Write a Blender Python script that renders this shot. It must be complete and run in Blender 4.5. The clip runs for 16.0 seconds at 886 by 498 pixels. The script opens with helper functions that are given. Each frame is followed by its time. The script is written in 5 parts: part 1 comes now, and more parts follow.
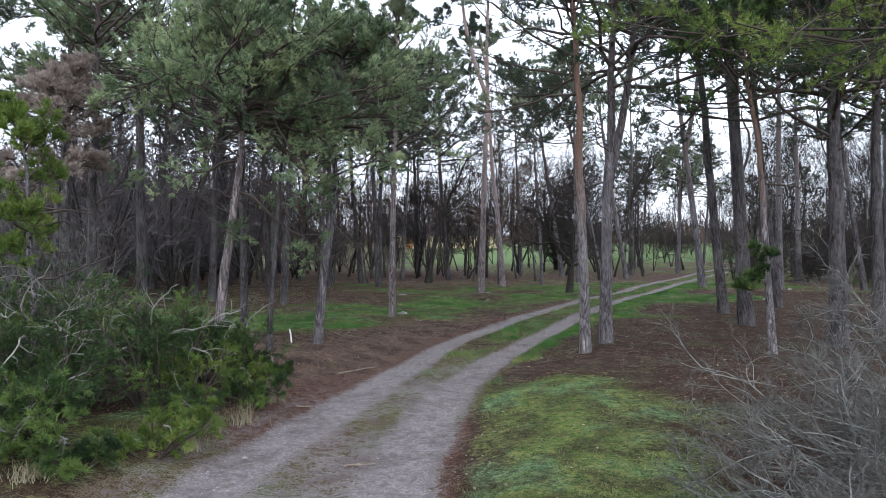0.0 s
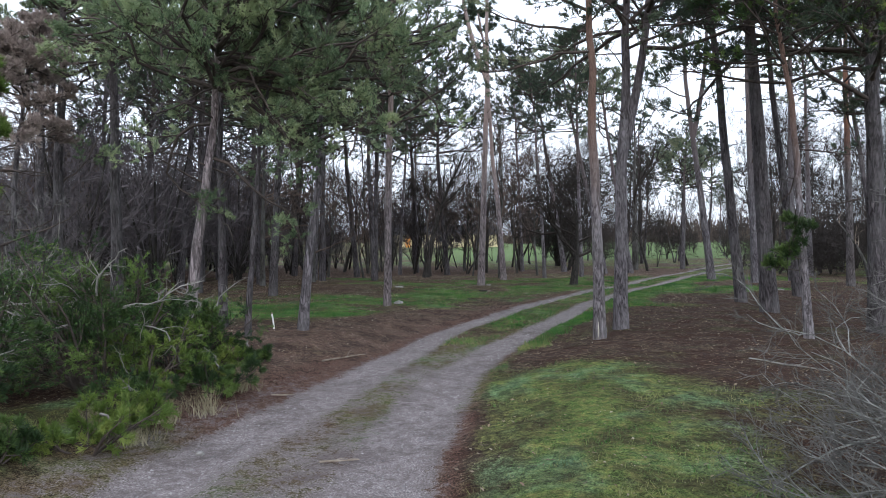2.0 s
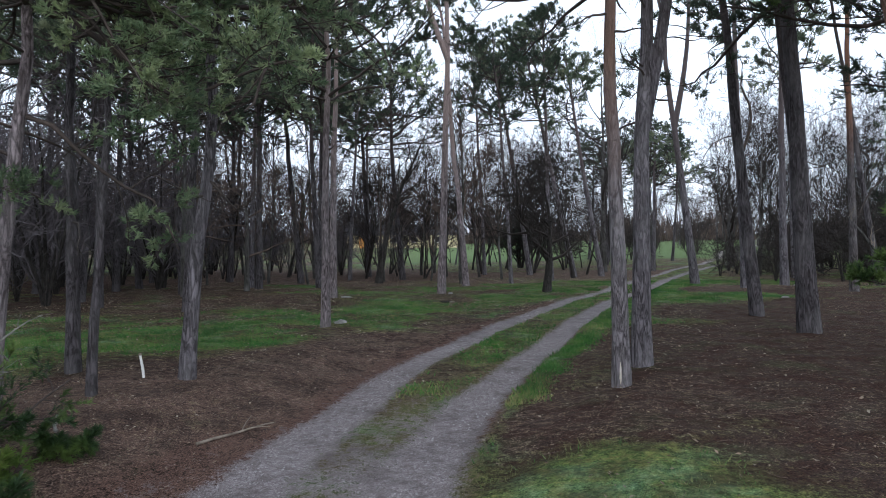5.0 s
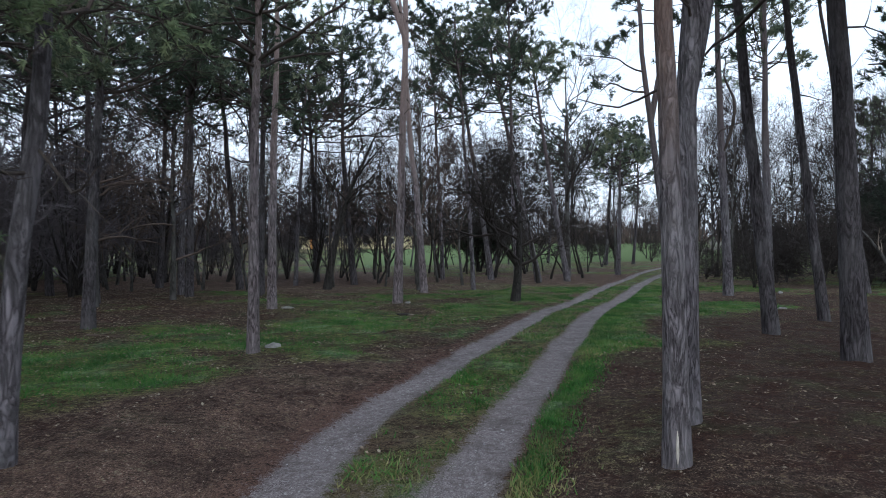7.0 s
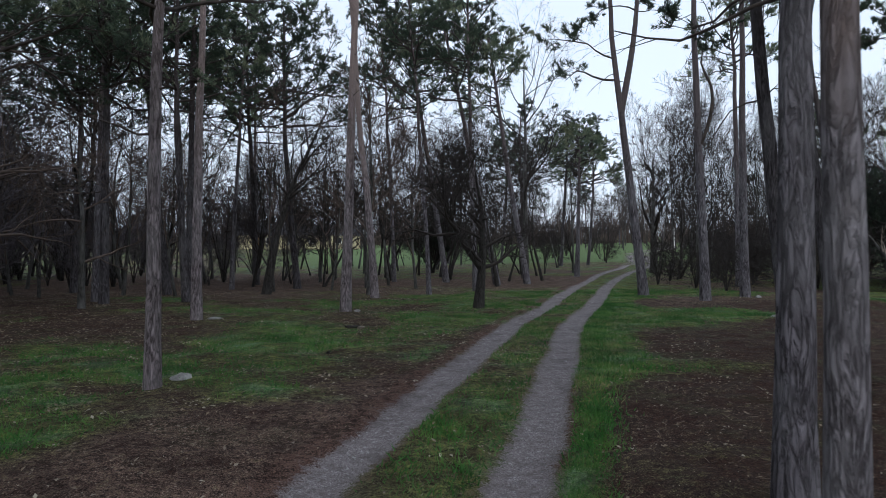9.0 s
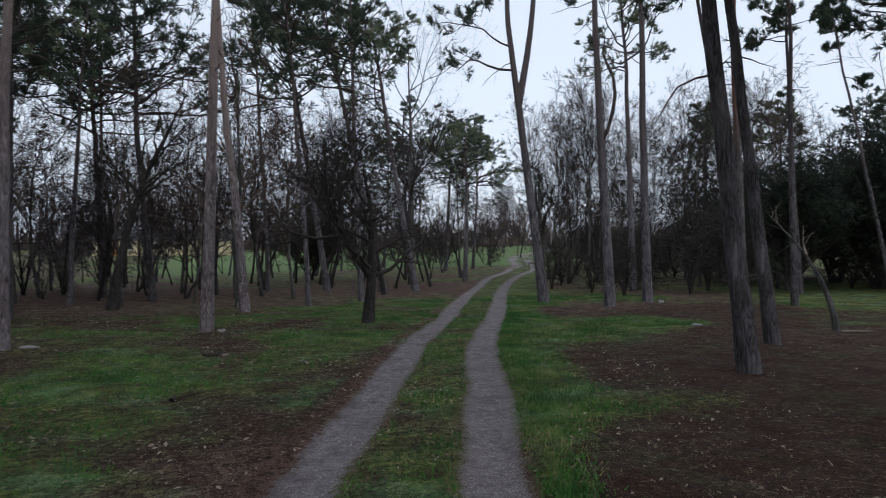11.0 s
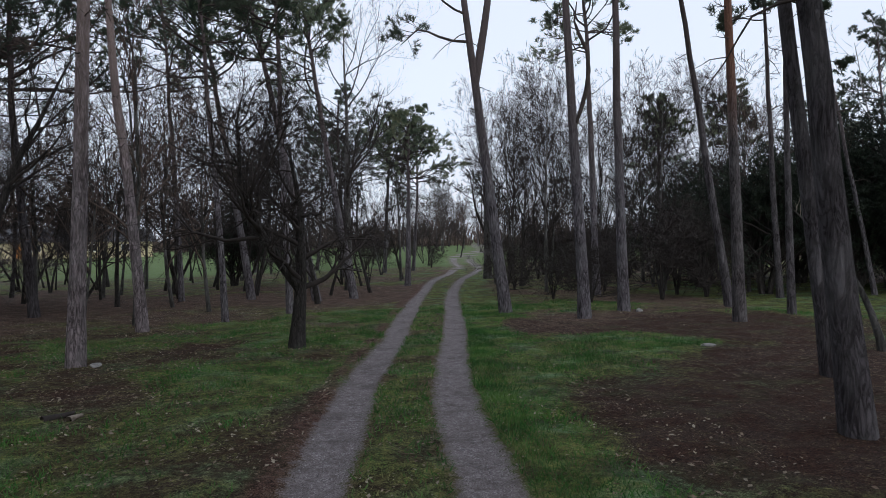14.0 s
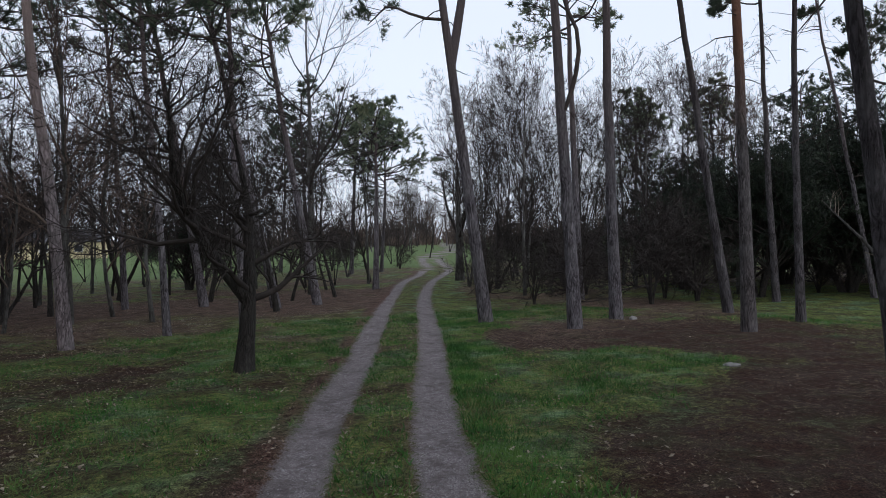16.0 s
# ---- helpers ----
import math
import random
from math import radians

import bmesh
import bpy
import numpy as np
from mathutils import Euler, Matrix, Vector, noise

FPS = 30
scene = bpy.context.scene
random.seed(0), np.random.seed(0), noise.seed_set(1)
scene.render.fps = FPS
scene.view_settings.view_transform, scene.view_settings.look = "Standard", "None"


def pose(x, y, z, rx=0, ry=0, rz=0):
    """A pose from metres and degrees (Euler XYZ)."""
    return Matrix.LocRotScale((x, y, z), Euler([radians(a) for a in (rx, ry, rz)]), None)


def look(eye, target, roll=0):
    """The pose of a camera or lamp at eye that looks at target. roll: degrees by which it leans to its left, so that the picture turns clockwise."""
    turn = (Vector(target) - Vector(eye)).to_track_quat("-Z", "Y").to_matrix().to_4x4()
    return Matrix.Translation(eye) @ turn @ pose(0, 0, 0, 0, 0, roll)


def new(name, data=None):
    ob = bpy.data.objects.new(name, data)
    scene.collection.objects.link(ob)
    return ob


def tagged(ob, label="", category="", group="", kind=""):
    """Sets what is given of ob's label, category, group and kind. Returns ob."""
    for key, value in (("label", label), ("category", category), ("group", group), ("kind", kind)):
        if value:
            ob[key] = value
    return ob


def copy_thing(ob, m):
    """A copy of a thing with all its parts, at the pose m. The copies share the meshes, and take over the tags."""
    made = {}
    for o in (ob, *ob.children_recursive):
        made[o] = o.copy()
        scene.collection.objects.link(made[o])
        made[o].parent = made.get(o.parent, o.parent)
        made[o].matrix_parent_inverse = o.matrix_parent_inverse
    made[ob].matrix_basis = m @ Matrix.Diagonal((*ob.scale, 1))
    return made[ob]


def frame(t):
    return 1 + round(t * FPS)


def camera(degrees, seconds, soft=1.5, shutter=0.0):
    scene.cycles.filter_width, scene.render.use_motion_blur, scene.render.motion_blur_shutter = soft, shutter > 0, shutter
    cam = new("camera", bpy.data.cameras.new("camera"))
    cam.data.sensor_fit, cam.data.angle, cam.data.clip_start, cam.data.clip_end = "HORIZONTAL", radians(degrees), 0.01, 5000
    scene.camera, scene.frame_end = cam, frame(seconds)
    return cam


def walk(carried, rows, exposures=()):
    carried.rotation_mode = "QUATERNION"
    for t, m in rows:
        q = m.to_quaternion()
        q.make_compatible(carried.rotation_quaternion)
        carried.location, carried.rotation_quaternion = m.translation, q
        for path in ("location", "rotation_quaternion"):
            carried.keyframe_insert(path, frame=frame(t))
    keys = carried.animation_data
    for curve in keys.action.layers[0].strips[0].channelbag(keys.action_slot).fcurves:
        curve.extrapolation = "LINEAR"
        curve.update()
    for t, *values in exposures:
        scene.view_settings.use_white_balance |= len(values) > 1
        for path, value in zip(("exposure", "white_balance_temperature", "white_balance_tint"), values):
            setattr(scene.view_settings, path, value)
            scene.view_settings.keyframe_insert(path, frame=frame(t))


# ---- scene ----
cam = camera(65.0, 16.0, soft=0.75, shutter=0.3)
PATH = [
    (0, (0.393, -0.373, 2.273), (0.385, 1.627, 2.266), -0.0),
    (0.5, (0.404, -0.083, 2.242), (0.397, 1.917, 2.238), -0.2),
    (1, (0.406, 0.285, 2.057), (0.4, 2.285, 2.055), -0.3),
    (1.5, (0.389, 0.692, 1.809), (0.385, 2.692, 1.808), -0.3),
    (2, (0.389, 1.126, 1.744), (0.385, 3.126, 1.742), -0.2),
    (2.5, (0.4, 1.713, 1.783), (0.396, 3.713, 1.782), -0.3),
    (3, (0.408, 2.439, 1.81), (0.405, 4.439, 1.807), -0.2),
    (3.5, (0.423, 3.206, 1.821), (0.451, 5.206, 1.818), -0.2),
    (4, (0.416, 3.995, 1.832), (0.469, 5.995, 1.83), -0.2),
    (4.5, (0.41, 4.788, 1.854), (0.499, 6.786, 1.851), -0.2),
    (4.7, (0.421, 5.062, 1.852), (0.525, 7.059, 1.849), -0.3),
    (6.8, (0.503, 8.44, 1.924), (0.735, 10.426, 1.927), -0.4),
    (7, (0.514, 8.78, 1.935), (0.771, 10.763, 1.935), -0.2),
    (7.5, (0.552, 9.624, 1.943), (0.902, 11.593, 1.942), -0.2),
    (8, (0.605, 10.417, 1.956), (1.003, 12.377, 1.955), -0.2),
    (8.2, (0.627, 10.653, 1.965), (1.024, 12.614, 1.964), -0.1),
    (10.3, (0.926, 13.709, 1.932), (1.458, 15.637, 1.945), -0.3),
    (10.5, (1.004, 14.005, 1.931), (1.599, 15.914, 1.945), -0.4),
    (11, (1.152, 14.768, 1.977), (1.891, 16.626, 1.987), -0.6),
    (11.5, (1.294, 15.488, 1.977), (2.154, 17.293, 1.989), -0.7),
    (12, (1.474, 16.173, 2.011), (2.338, 17.977, 2.021), -0.8),
    (12.5, (1.681, 16.823, 2.028), (2.543, 18.628, 2.037), -0.9),
    (13, (1.884, 17.468, 2.068), (2.797, 19.248, 2.074), -0.9),
    (13.5, (2.103, 18.062, 2.09), (3.014, 19.842, 2.096), -0.9),
    (14, (2.36, 18.634, 2.106), (3.269, 20.416, 2.111), -1.0),
    (14.5, (2.588, 19.205, 2.133), (3.504, 20.984, 2.137), -1.1),
    (15, (2.842, 19.755, 2.161), (3.794, 21.514, 2.164), -1.3),
    (15.5, (3.039, 20.294, 2.18), (4.03, 22.031, 2.182), -1.1),
    (16, (3.316, 20.856, 2.202), (4.307, 22.593, 2.203), -1.2),
]
EXPOSURES = [(0, 0.77, 6200, 11), (3.5, 0.45, 6150, 11), (7, 0.08, 5900, 9), (11, -0.34, 6150, 11), (16, -0.28, 6250, 13)]
walk(cam, [(t, look(eye, target, roll)) for t, eye, target, roll in PATH], EXPOSURES)

# ---- world and light: a pale overcast evening sky ----
SUN_ELEV, SUN_ROT = radians(27.0), radians(202.0)
world = bpy.data.worlds.new("sky")
scene.world = world
world.use_nodes = True
wn = world.node_tree.nodes
wl = world.node_tree.links
wn.clear()
sky = wn.new("ShaderNodeTexSky")
sky.sky_type = "NISHITA"
sky.sun_disc = False
sky.sun_elevation, sky.sun_rotation = SUN_ELEV, SUN_ROT
sky.air_density, sky.dust_density, sky.ozone_density = 1.0, 3.0, 1.0
pale = wn.new("ShaderNodeHueSaturation")
pale.inputs["Saturation"].default_value = 0.45
cloud = wn.new("ShaderNodeMix")
cloud.data_type = "RGBA"
cloud.inputs["Factor"].default_value = 0.72
cloud.inputs["B"].default_value = (7.9, 8.6, 9.5, 1)
backing = wn.new("ShaderNodeBackground")
backing.inputs["Strength"].default_value = 0.15
wout = wn.new("ShaderNodeOutputWorld")
wl.new(sky.outputs[0], pale.inputs["Color"])
wl.new(pale.outputs[0], cloud.inputs["A"])
wl.new(cloud.outputs["Result"], backing.inputs["Color"])
wl.new(backing.outputs[0], wout.inputs[0])

sun_data = bpy.data.lights.new("sun", "SUN")
sun_data.energy, sun_data.angle, sun_data.color = 0.9, radians(55), (1.0, 0.98, 0.95)
sun = new("sun", sun_data)
sun.matrix_world = look((40, 20, 60), (40 + math.sin(SUN_ROT) * 30, 20 - math.cos(SUN_ROT) * 30, 60 - 30 * math.tan(SUN_ELEV)))


# ---- materials ----
def material(name):
    m = bpy.data.materials.new(name)
    m.use_nodes = True
    t = m.node_tree
    return m, t.nodes, t.links, t.nodes["Principled BSDF"]


def ramp(nodes, links, source, stops):
    r = nodes.new("ShaderNodeValToRGB")
    e = r.color_ramp.elements
    while len(e) < len(stops):
        e.new(0.5)
    for el, (p, c) in zip(e, stops):
        el.position, el.color = p, (*c, 1)
    links.new(source, r.inputs[0])
    return r.outputs[0]


def noise_node(nodes, links, scale, detail=4.0, rough=0.6, coords=None, stretch=None):
    tex = nodes.new("ShaderNodeTexNoise")
    tex.inputs["Scale"].default_value, tex.inputs["Detail"].default_value, tex.inputs["Roughness"].default_value = scale, detail, rough
    if coords is None:
        coords = nodes.new("ShaderNodeTexCoord").outputs["Object"]
    if stretch:
        mp = nodes.new("ShaderNodeMapping")
        mp.inputs["Scale"].default_value = stretch
        links.new(coords, mp.inputs[0])
        coords = mp.outputs[0]
    links.new(coords, tex.inputs["Vector"])
    return tex.outputs["Fac"]


def mixc(nodes, links, fac, a, b, kind="MIX"):
    m = nodes.new("ShaderNodeMix")
    m.data_type, m.blend_type = "RGBA", kind
    for sock, v in ((m.inputs["Factor"], fac), (m.inputs["A"], a), (m.inputs["B"], b)):
        if isinstance(v, (int, float)):
            sock.default_value = v
        elif isinstance(v, tuple):
            sock.default_value = (*v, 1)
        else:
            links.new(v, sock)
    return m.outputs["Result"]


def mathn(nodes, links, op, a, b=None, clamp=False):
    m = nodes.new("ShaderNodeMath")
    m.operation, m.use_clamp = op, clamp
    for sock, v in zip(m.inputs, (a, b)):
        if v is None:
            continue
        if isinstance(v, (int, float)):
            sock.default_value = v
        else:
            links.new(v, sock)
    return m.outputs[0]


def bump(nodes, links, height, bsdf, strength, distance):
    b = nodes.new("ShaderNodeBump")
    b.inputs["Strength"].default_value, b.inputs["Distance"].default_value = strength, distance
    links.new(height, b.inputs["Height"])
    links.new(b.outputs[0], bsdf.inputs["Normal"])


def bark_material(name, plate, crack, upper=None, turn=(3.0, 6.0), scale=17.0, lichen=0.25):
    """Plated bark: upright plates with dark cracks, flaking to an orange upper stem where upper is given."""
    m, n, l, bsdf = material(name)
    tc = n.new("ShaderNodeTexCoord").outputs["Object"]
    mp = n.new("ShaderNodeMapping")
    mp.inputs["Scale"].default_value = (1, 1, 0.21)
    l.new(tc, mp.inputs[0])
    warp = n.new("ShaderNodeTexNoise")
    warp.inputs["Scale"].default_value = 5
    l.new(mp.outputs[0], warp.inputs["Vector"])
    off = n.new("ShaderNodeVectorMath")
    off.operation = "MULTIPLY_ADD"
    off.inputs[1].default_value = (0.22, 0.22, 0.22)
    l.new(warp.outputs["Color"], off.inputs[0])
    l.new(mp.outputs[0], off.inputs[2])
    vor = n.new("ShaderNodeTexVoronoi")
    vor.feature = "DISTANCE_TO_EDGE"
    vor.inputs["Scale"].default_value = scale
    l.new(off.outputs[0], vor.inputs["Vector"])
    plates = ramp(n, l, vor.outputs["Distance"], [(0.0, (0, 0, 0)), (0.07, (0.5, 0.5, 0.5)), (0.2, (1, 1, 1))])
    cell = n.new("ShaderNodeTexVoronoi")
    cell.inputs["Scale"].default_value = scale
    l.new(off.outputs[0], cell.inputs["Vector"])
    tone = n.new("ShaderNodeRGBToBW")
    l.new(cell.outputs["Color"], tone.inputs[0])
    furrow = ramp(n, l, noise_node(n, l, 24, 6, 0.66, off.outputs[0], (1, 1, 0.95)), [(0.42, (0, 0, 0)), (0.49, (0.7, 0.7, 0.7)), (0.6, (1, 1, 1))])
    ridge = mixc(n, l, 1.0, mixc(n, l, 0.38, plates, (1, 1, 1)), mixc(n, l, 0.15, furrow, (1, 1, 1)), "MULTIPLY")
    grain = noise_node(n, l, 60, 5, 0.7, tc, (1, 1, 0.35))
    large = noise_node(n, l, 2.2, 3, 0.6, tc, (1, 1, 0.5))
    col = mixc(n, l, ridge, crack, mixc(n, l, tone.outputs[0], tuple(c * 0.6 for c in plate), tuple(min(c * 1.35, 0.8) for c in plate)))
    grey = tuple(0.55 * c + 0.16 for c in plate)
    col = mixc(n, l, ramp(n, l, large, [(0.42, (0, 0, 0)), (0.7, (lichen * 2, lichen * 2, lichen * 2))]), col, grey)
    if upper:
        sep = n.new("ShaderNodeSeparateXYZ")
        l.new(tc, sep.inputs[0])
        wob = mathn(n, l, "MULTIPLY", large, 2.4)
        h = mathn(n, l, "ADD", sep.outputs["Z"], wob)
        mr = n.new("ShaderNodeMapRange")
        mr.inputs["From Min"].default_value, mr.inputs["From Max"].default_value = turn[0] + 1.2, turn[1] + 1.2
        l.new(h, mr.inputs["Value"])
        flake = mixc(n, l, grain, tuple(c * 0.6 for c in upper), upper)
        col = mixc(n, l, mr.outputs[0], col, flake)
    col = mixc(n, l, 0.45, col, mixc(n, l, grain, (0.35, 0.33, 0.33), (1, 1, 1)), "MULTIPLY")
    l.new(col, bsdf.inputs["Base Color"])
    bsdf.inputs["Roughness"].default_value = 0.9
    bsdf.inputs["Specular IOR Level"].default_value = 0.2
    both = mathn(n, l, "ADD", ridge, mathn(n, l, "MULTIPLY", grain, 0.5))
    bump(n, l, both, bsdf, 1.0, 0.035)
    return m


def leafy_material(name, dark, light, tip, through_light=0.25):
    """Needles and leaves: a shade for every blade, and slow patches through the crown. In crowns they paint pale
    highlights and dark gaps.
    """
    m, n, l, bsdf = material(name)
    geo = n.new("ShaderNodeNewGeometry")
    patch = noise_node(n, l, 1.5, 4, 0.65)
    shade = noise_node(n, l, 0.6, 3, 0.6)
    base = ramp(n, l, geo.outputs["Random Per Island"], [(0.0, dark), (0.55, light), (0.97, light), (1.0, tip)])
    col = mixc(n, l, ramp(n, l, patch, [(0.46, (0, 0, 0)), (0.6, (0.75, 0.75, 0.75))]), base, tip)
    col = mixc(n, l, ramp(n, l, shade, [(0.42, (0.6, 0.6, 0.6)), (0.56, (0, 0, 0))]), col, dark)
    l.new(col, bsdf.inputs["Base Color"])
    bsdf.inputs["Roughness"].default_value = 0.55
    bsdf.inputs["Specular IOR Level"].default_value = 0.35
    tr = n.new("ShaderNodeBsdfTranslucent")
    l.new(col, tr.inputs["Color"])
    mx = n.new("ShaderNodeMixShader")
    mx.inputs[0].default_value = through_light
    l.new(bsdf.outputs[0], mx.inputs[1])
    l.new(tr.outputs[0], mx.inputs[2])
    l.new(mx.outputs[0], n["Material Output"].inputs["Surface"])
    return m


def plain_material(name, a, b, scale=8.0, rough=0.85, relief=0.01, stretch=None):
    m, n, l, bsdf = material(name)
    f = noise_node(n, l, scale, 5, 0.65, None, stretch)
    f2 = noise_node(n, l, scale * 7, 3, 0.6, None, stretch)
    col = mixc(n, l, ramp(n, l, f, [(0.3, (0, 0, 0)), (0.7, (1, 1, 1))]), a, b)
    col = mixc(n, l, 0.5, col, mixc(n, l, f2, (0.5, 0.5, 0.5), (1, 1, 1)), "MULTIPLY")
    l.new(col, bsdf.inputs["Base Color"])
    bsdf.inputs["Roughness"].default_value = rough
    bsdf.inputs["Specular IOR Level"].default_value = 0.25
    if relief:
        bump(n, l, mathn(n, l, "ADD", f, mathn(n, l, "MULTIPLY", f2, 0.4)), bsdf, 0.7, relief)
    return m


PINE_BARK = bark_material("pine_bark", (0.235, 0.215, 0.238), (0.03, 0.026, 0.028), (0.19, 0.155, 0.155), (4.2, 8.0))
PINE_BARK_PINK = bark_material("pine_bark_pink", (0.36, 0.305, 0.32), (0.05, 0.04, 0.04), (0.42, 0.325, 0.30), (3.5, 8.0))
PINE_BARK_DARK = bark_material("pine_bark_dark", (0.13, 0.117, 0.128), (0.024, 0.02, 0.021), (0.11, 0.088, 0.086), (5.0, 9.0))
PINE_BARK_ORANGE = bark_material("pine_bark_orange", (0.31, 0.285, 0.305), (0.045, 0.038, 0.04), (0.27, 0.175, 0.14), (2.3, 4.6))
PINE_BARK_COPPER = bark_material("pine_bark_copper", (0.17, 0.15, 0.155), (0.03, 0.025, 0.025), (0.3, 0.155, 0.105), (5.0, 7.5))
BARK_GREY = bark_material("smooth_grey_bark", (0.105, 0.1, 0.092), (0.035, 0.033, 0.03), scale=6.0, lichen=0.4)
BARK_BLACK = bark_material("dark_fruitwood_bark", (0.062, 0.055, 0.05), (0.018, 0.016, 0.015), scale=14.0, lichen=0.1)
TWIG_DARK = plain_material("dark_twigs", (0.028, 0.023, 0.022), (0.06, 0.05, 0.046), 5, 0.9, 0)
TWIG_GREY = plain_material("grey_lichened_twigs", (0.10, 0.095, 0.09), (0.32, 0.31, 0.285), 6, 0.9, 0.004)
LICHEN = plain_material("lichened_bark", (0.045, 0.043, 0.044), (0.33, 0.335, 0.32), 14, 0.9, 0.004)
TWIG_SHRUB = plain_material("shrub_twigs", (0.022, 0.02, 0.02), (0.2, 0.195, 0.185), 3.5, 0.9, 0)
TWIG_WOOD = plain_material("undergrowth_twigs", (0.062, 0.054, 0.06), (0.165, 0.146, 0.157), 5, 0.9, 0)
TWIG_BROWN = plain_material("brown_twigs", (0.085, 0.062, 0.052), (0.15, 0.115, 0.098), 5, 0.9, 0)
LIMB = plain_material("pine_limb_bark", (0.035, 0.03, 0.028), (0.1, 0.078, 0.068), 5, 0.9, 0.01)
BIRCH = plain_material("birch_bark", (0.12, 0.11, 0.10), (0.62, 0.6, 0.56), 3.0, 0.7, 0.005, (1, 1, 3.5))
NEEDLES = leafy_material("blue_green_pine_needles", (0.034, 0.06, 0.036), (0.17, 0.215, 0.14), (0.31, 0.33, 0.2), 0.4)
# Pale needles, raised further: light on the left crowns is put into the colour.
NEEDLES_PALE_LIT = leafy_material("lit_pale_grey_green_needles", (0.03, 0.06, 0.032), (0.25, 0.34, 0.19), (0.46, 0.53, 0.29), 0.5)
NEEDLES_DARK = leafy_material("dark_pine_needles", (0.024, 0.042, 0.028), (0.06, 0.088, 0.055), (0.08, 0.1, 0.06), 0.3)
# Near-black green: the deep shade of these evergreens is put into the colour.
NEEDLES_SHADE = leafy_material("shaded_deep_green_needles", (0.012, 0.02, 0.014), (0.03, 0.042, 0.028), (0.045, 0.06, 0.036), 0.2)
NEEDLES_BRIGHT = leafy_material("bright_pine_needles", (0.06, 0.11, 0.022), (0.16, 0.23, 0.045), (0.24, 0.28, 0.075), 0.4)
# The darkest tone paints the bush's inner shade; blades take it at random.
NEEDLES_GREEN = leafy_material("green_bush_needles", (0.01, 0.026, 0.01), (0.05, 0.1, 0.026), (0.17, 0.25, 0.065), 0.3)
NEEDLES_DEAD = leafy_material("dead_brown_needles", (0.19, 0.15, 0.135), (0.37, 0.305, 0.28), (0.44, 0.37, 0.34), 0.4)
GRASS = leafy_material("grass_blades", (0.05, 0.085, 0.03), (0.15, 0.19, 0.06), (0.33, 0.29, 0.13))
GRASS_FRESH = leafy_material("fresh_grass_blades", (0.02, 0.075, 0.014), (0.055, 0.17, 0.03), (0.14, 0.24, 0.06))
DRY_GRASS = leafy_material("dry_grass_blades", (0.19, 0.165, 0.10), (0.30, 0.27, 0.18), (0.36, 0.33, 0.24))
DEAD_LEAF = leafy_material("fallen_leaves", (0.09, 0.055, 0.038), (0.25, 0.185, 0.125), (0.44, 0.4, 0.31), 0.1)
TWIG_LITTER = plain_material("litter_twigs", (0.07, 0.05, 0.04), (0.26, 0.2, 0.155), 2.5, 0.9, 0)
STICK_PALE = plain_material("pale_bare_wood", (0.4, 0.36, 0.3), (0.6, 0.56, 0.5), 9, 0.8, 0.003)
STICK = plain_material("barkless_stick", (0.12, 0.095, 0.075), (0.33, 0.28, 0.23), 9, 0.85, 0.004)
STONE = plain_material("pale_field_stone", (0.13, 0.125, 0.12), (0.4, 0.39, 0.375), 9, 0.85, 0.01)
GRAVEL = leafy_material("gravel_stones", (0.1, 0.09, 0.092), (0.26, 0.245, 0.25), (0.5, 0.48, 0.47), 0.0)
YELLOW_WALL = plain_material("yellow_render", (0.56, 0.49, 0.3), (0.64, 0.57, 0.36), 1.5, 0.9, 0.002)
WHITE_PAINT = plain_material("white_paint", (0.7, 0.7, 0.68), (0.82, 0.82, 0.8), 2, 0.6, 0.001)
ROOF = plain_material("dark_roof", (0.06, 0.06, 0.07), (0.12, 0.12, 0.13), 2, 0.8, 0.01)
DOOR_ORANGE = plain_material("orange_door", (0.55, 0.24, 0.06), (0.65, 0.3, 0.09), 3, 0.6, 0.001)
PANE = plain_material("dark_window_pane", (0.03, 0.035, 0.045), (0.05, 0.055, 0.065), 1, 0.08, 0)


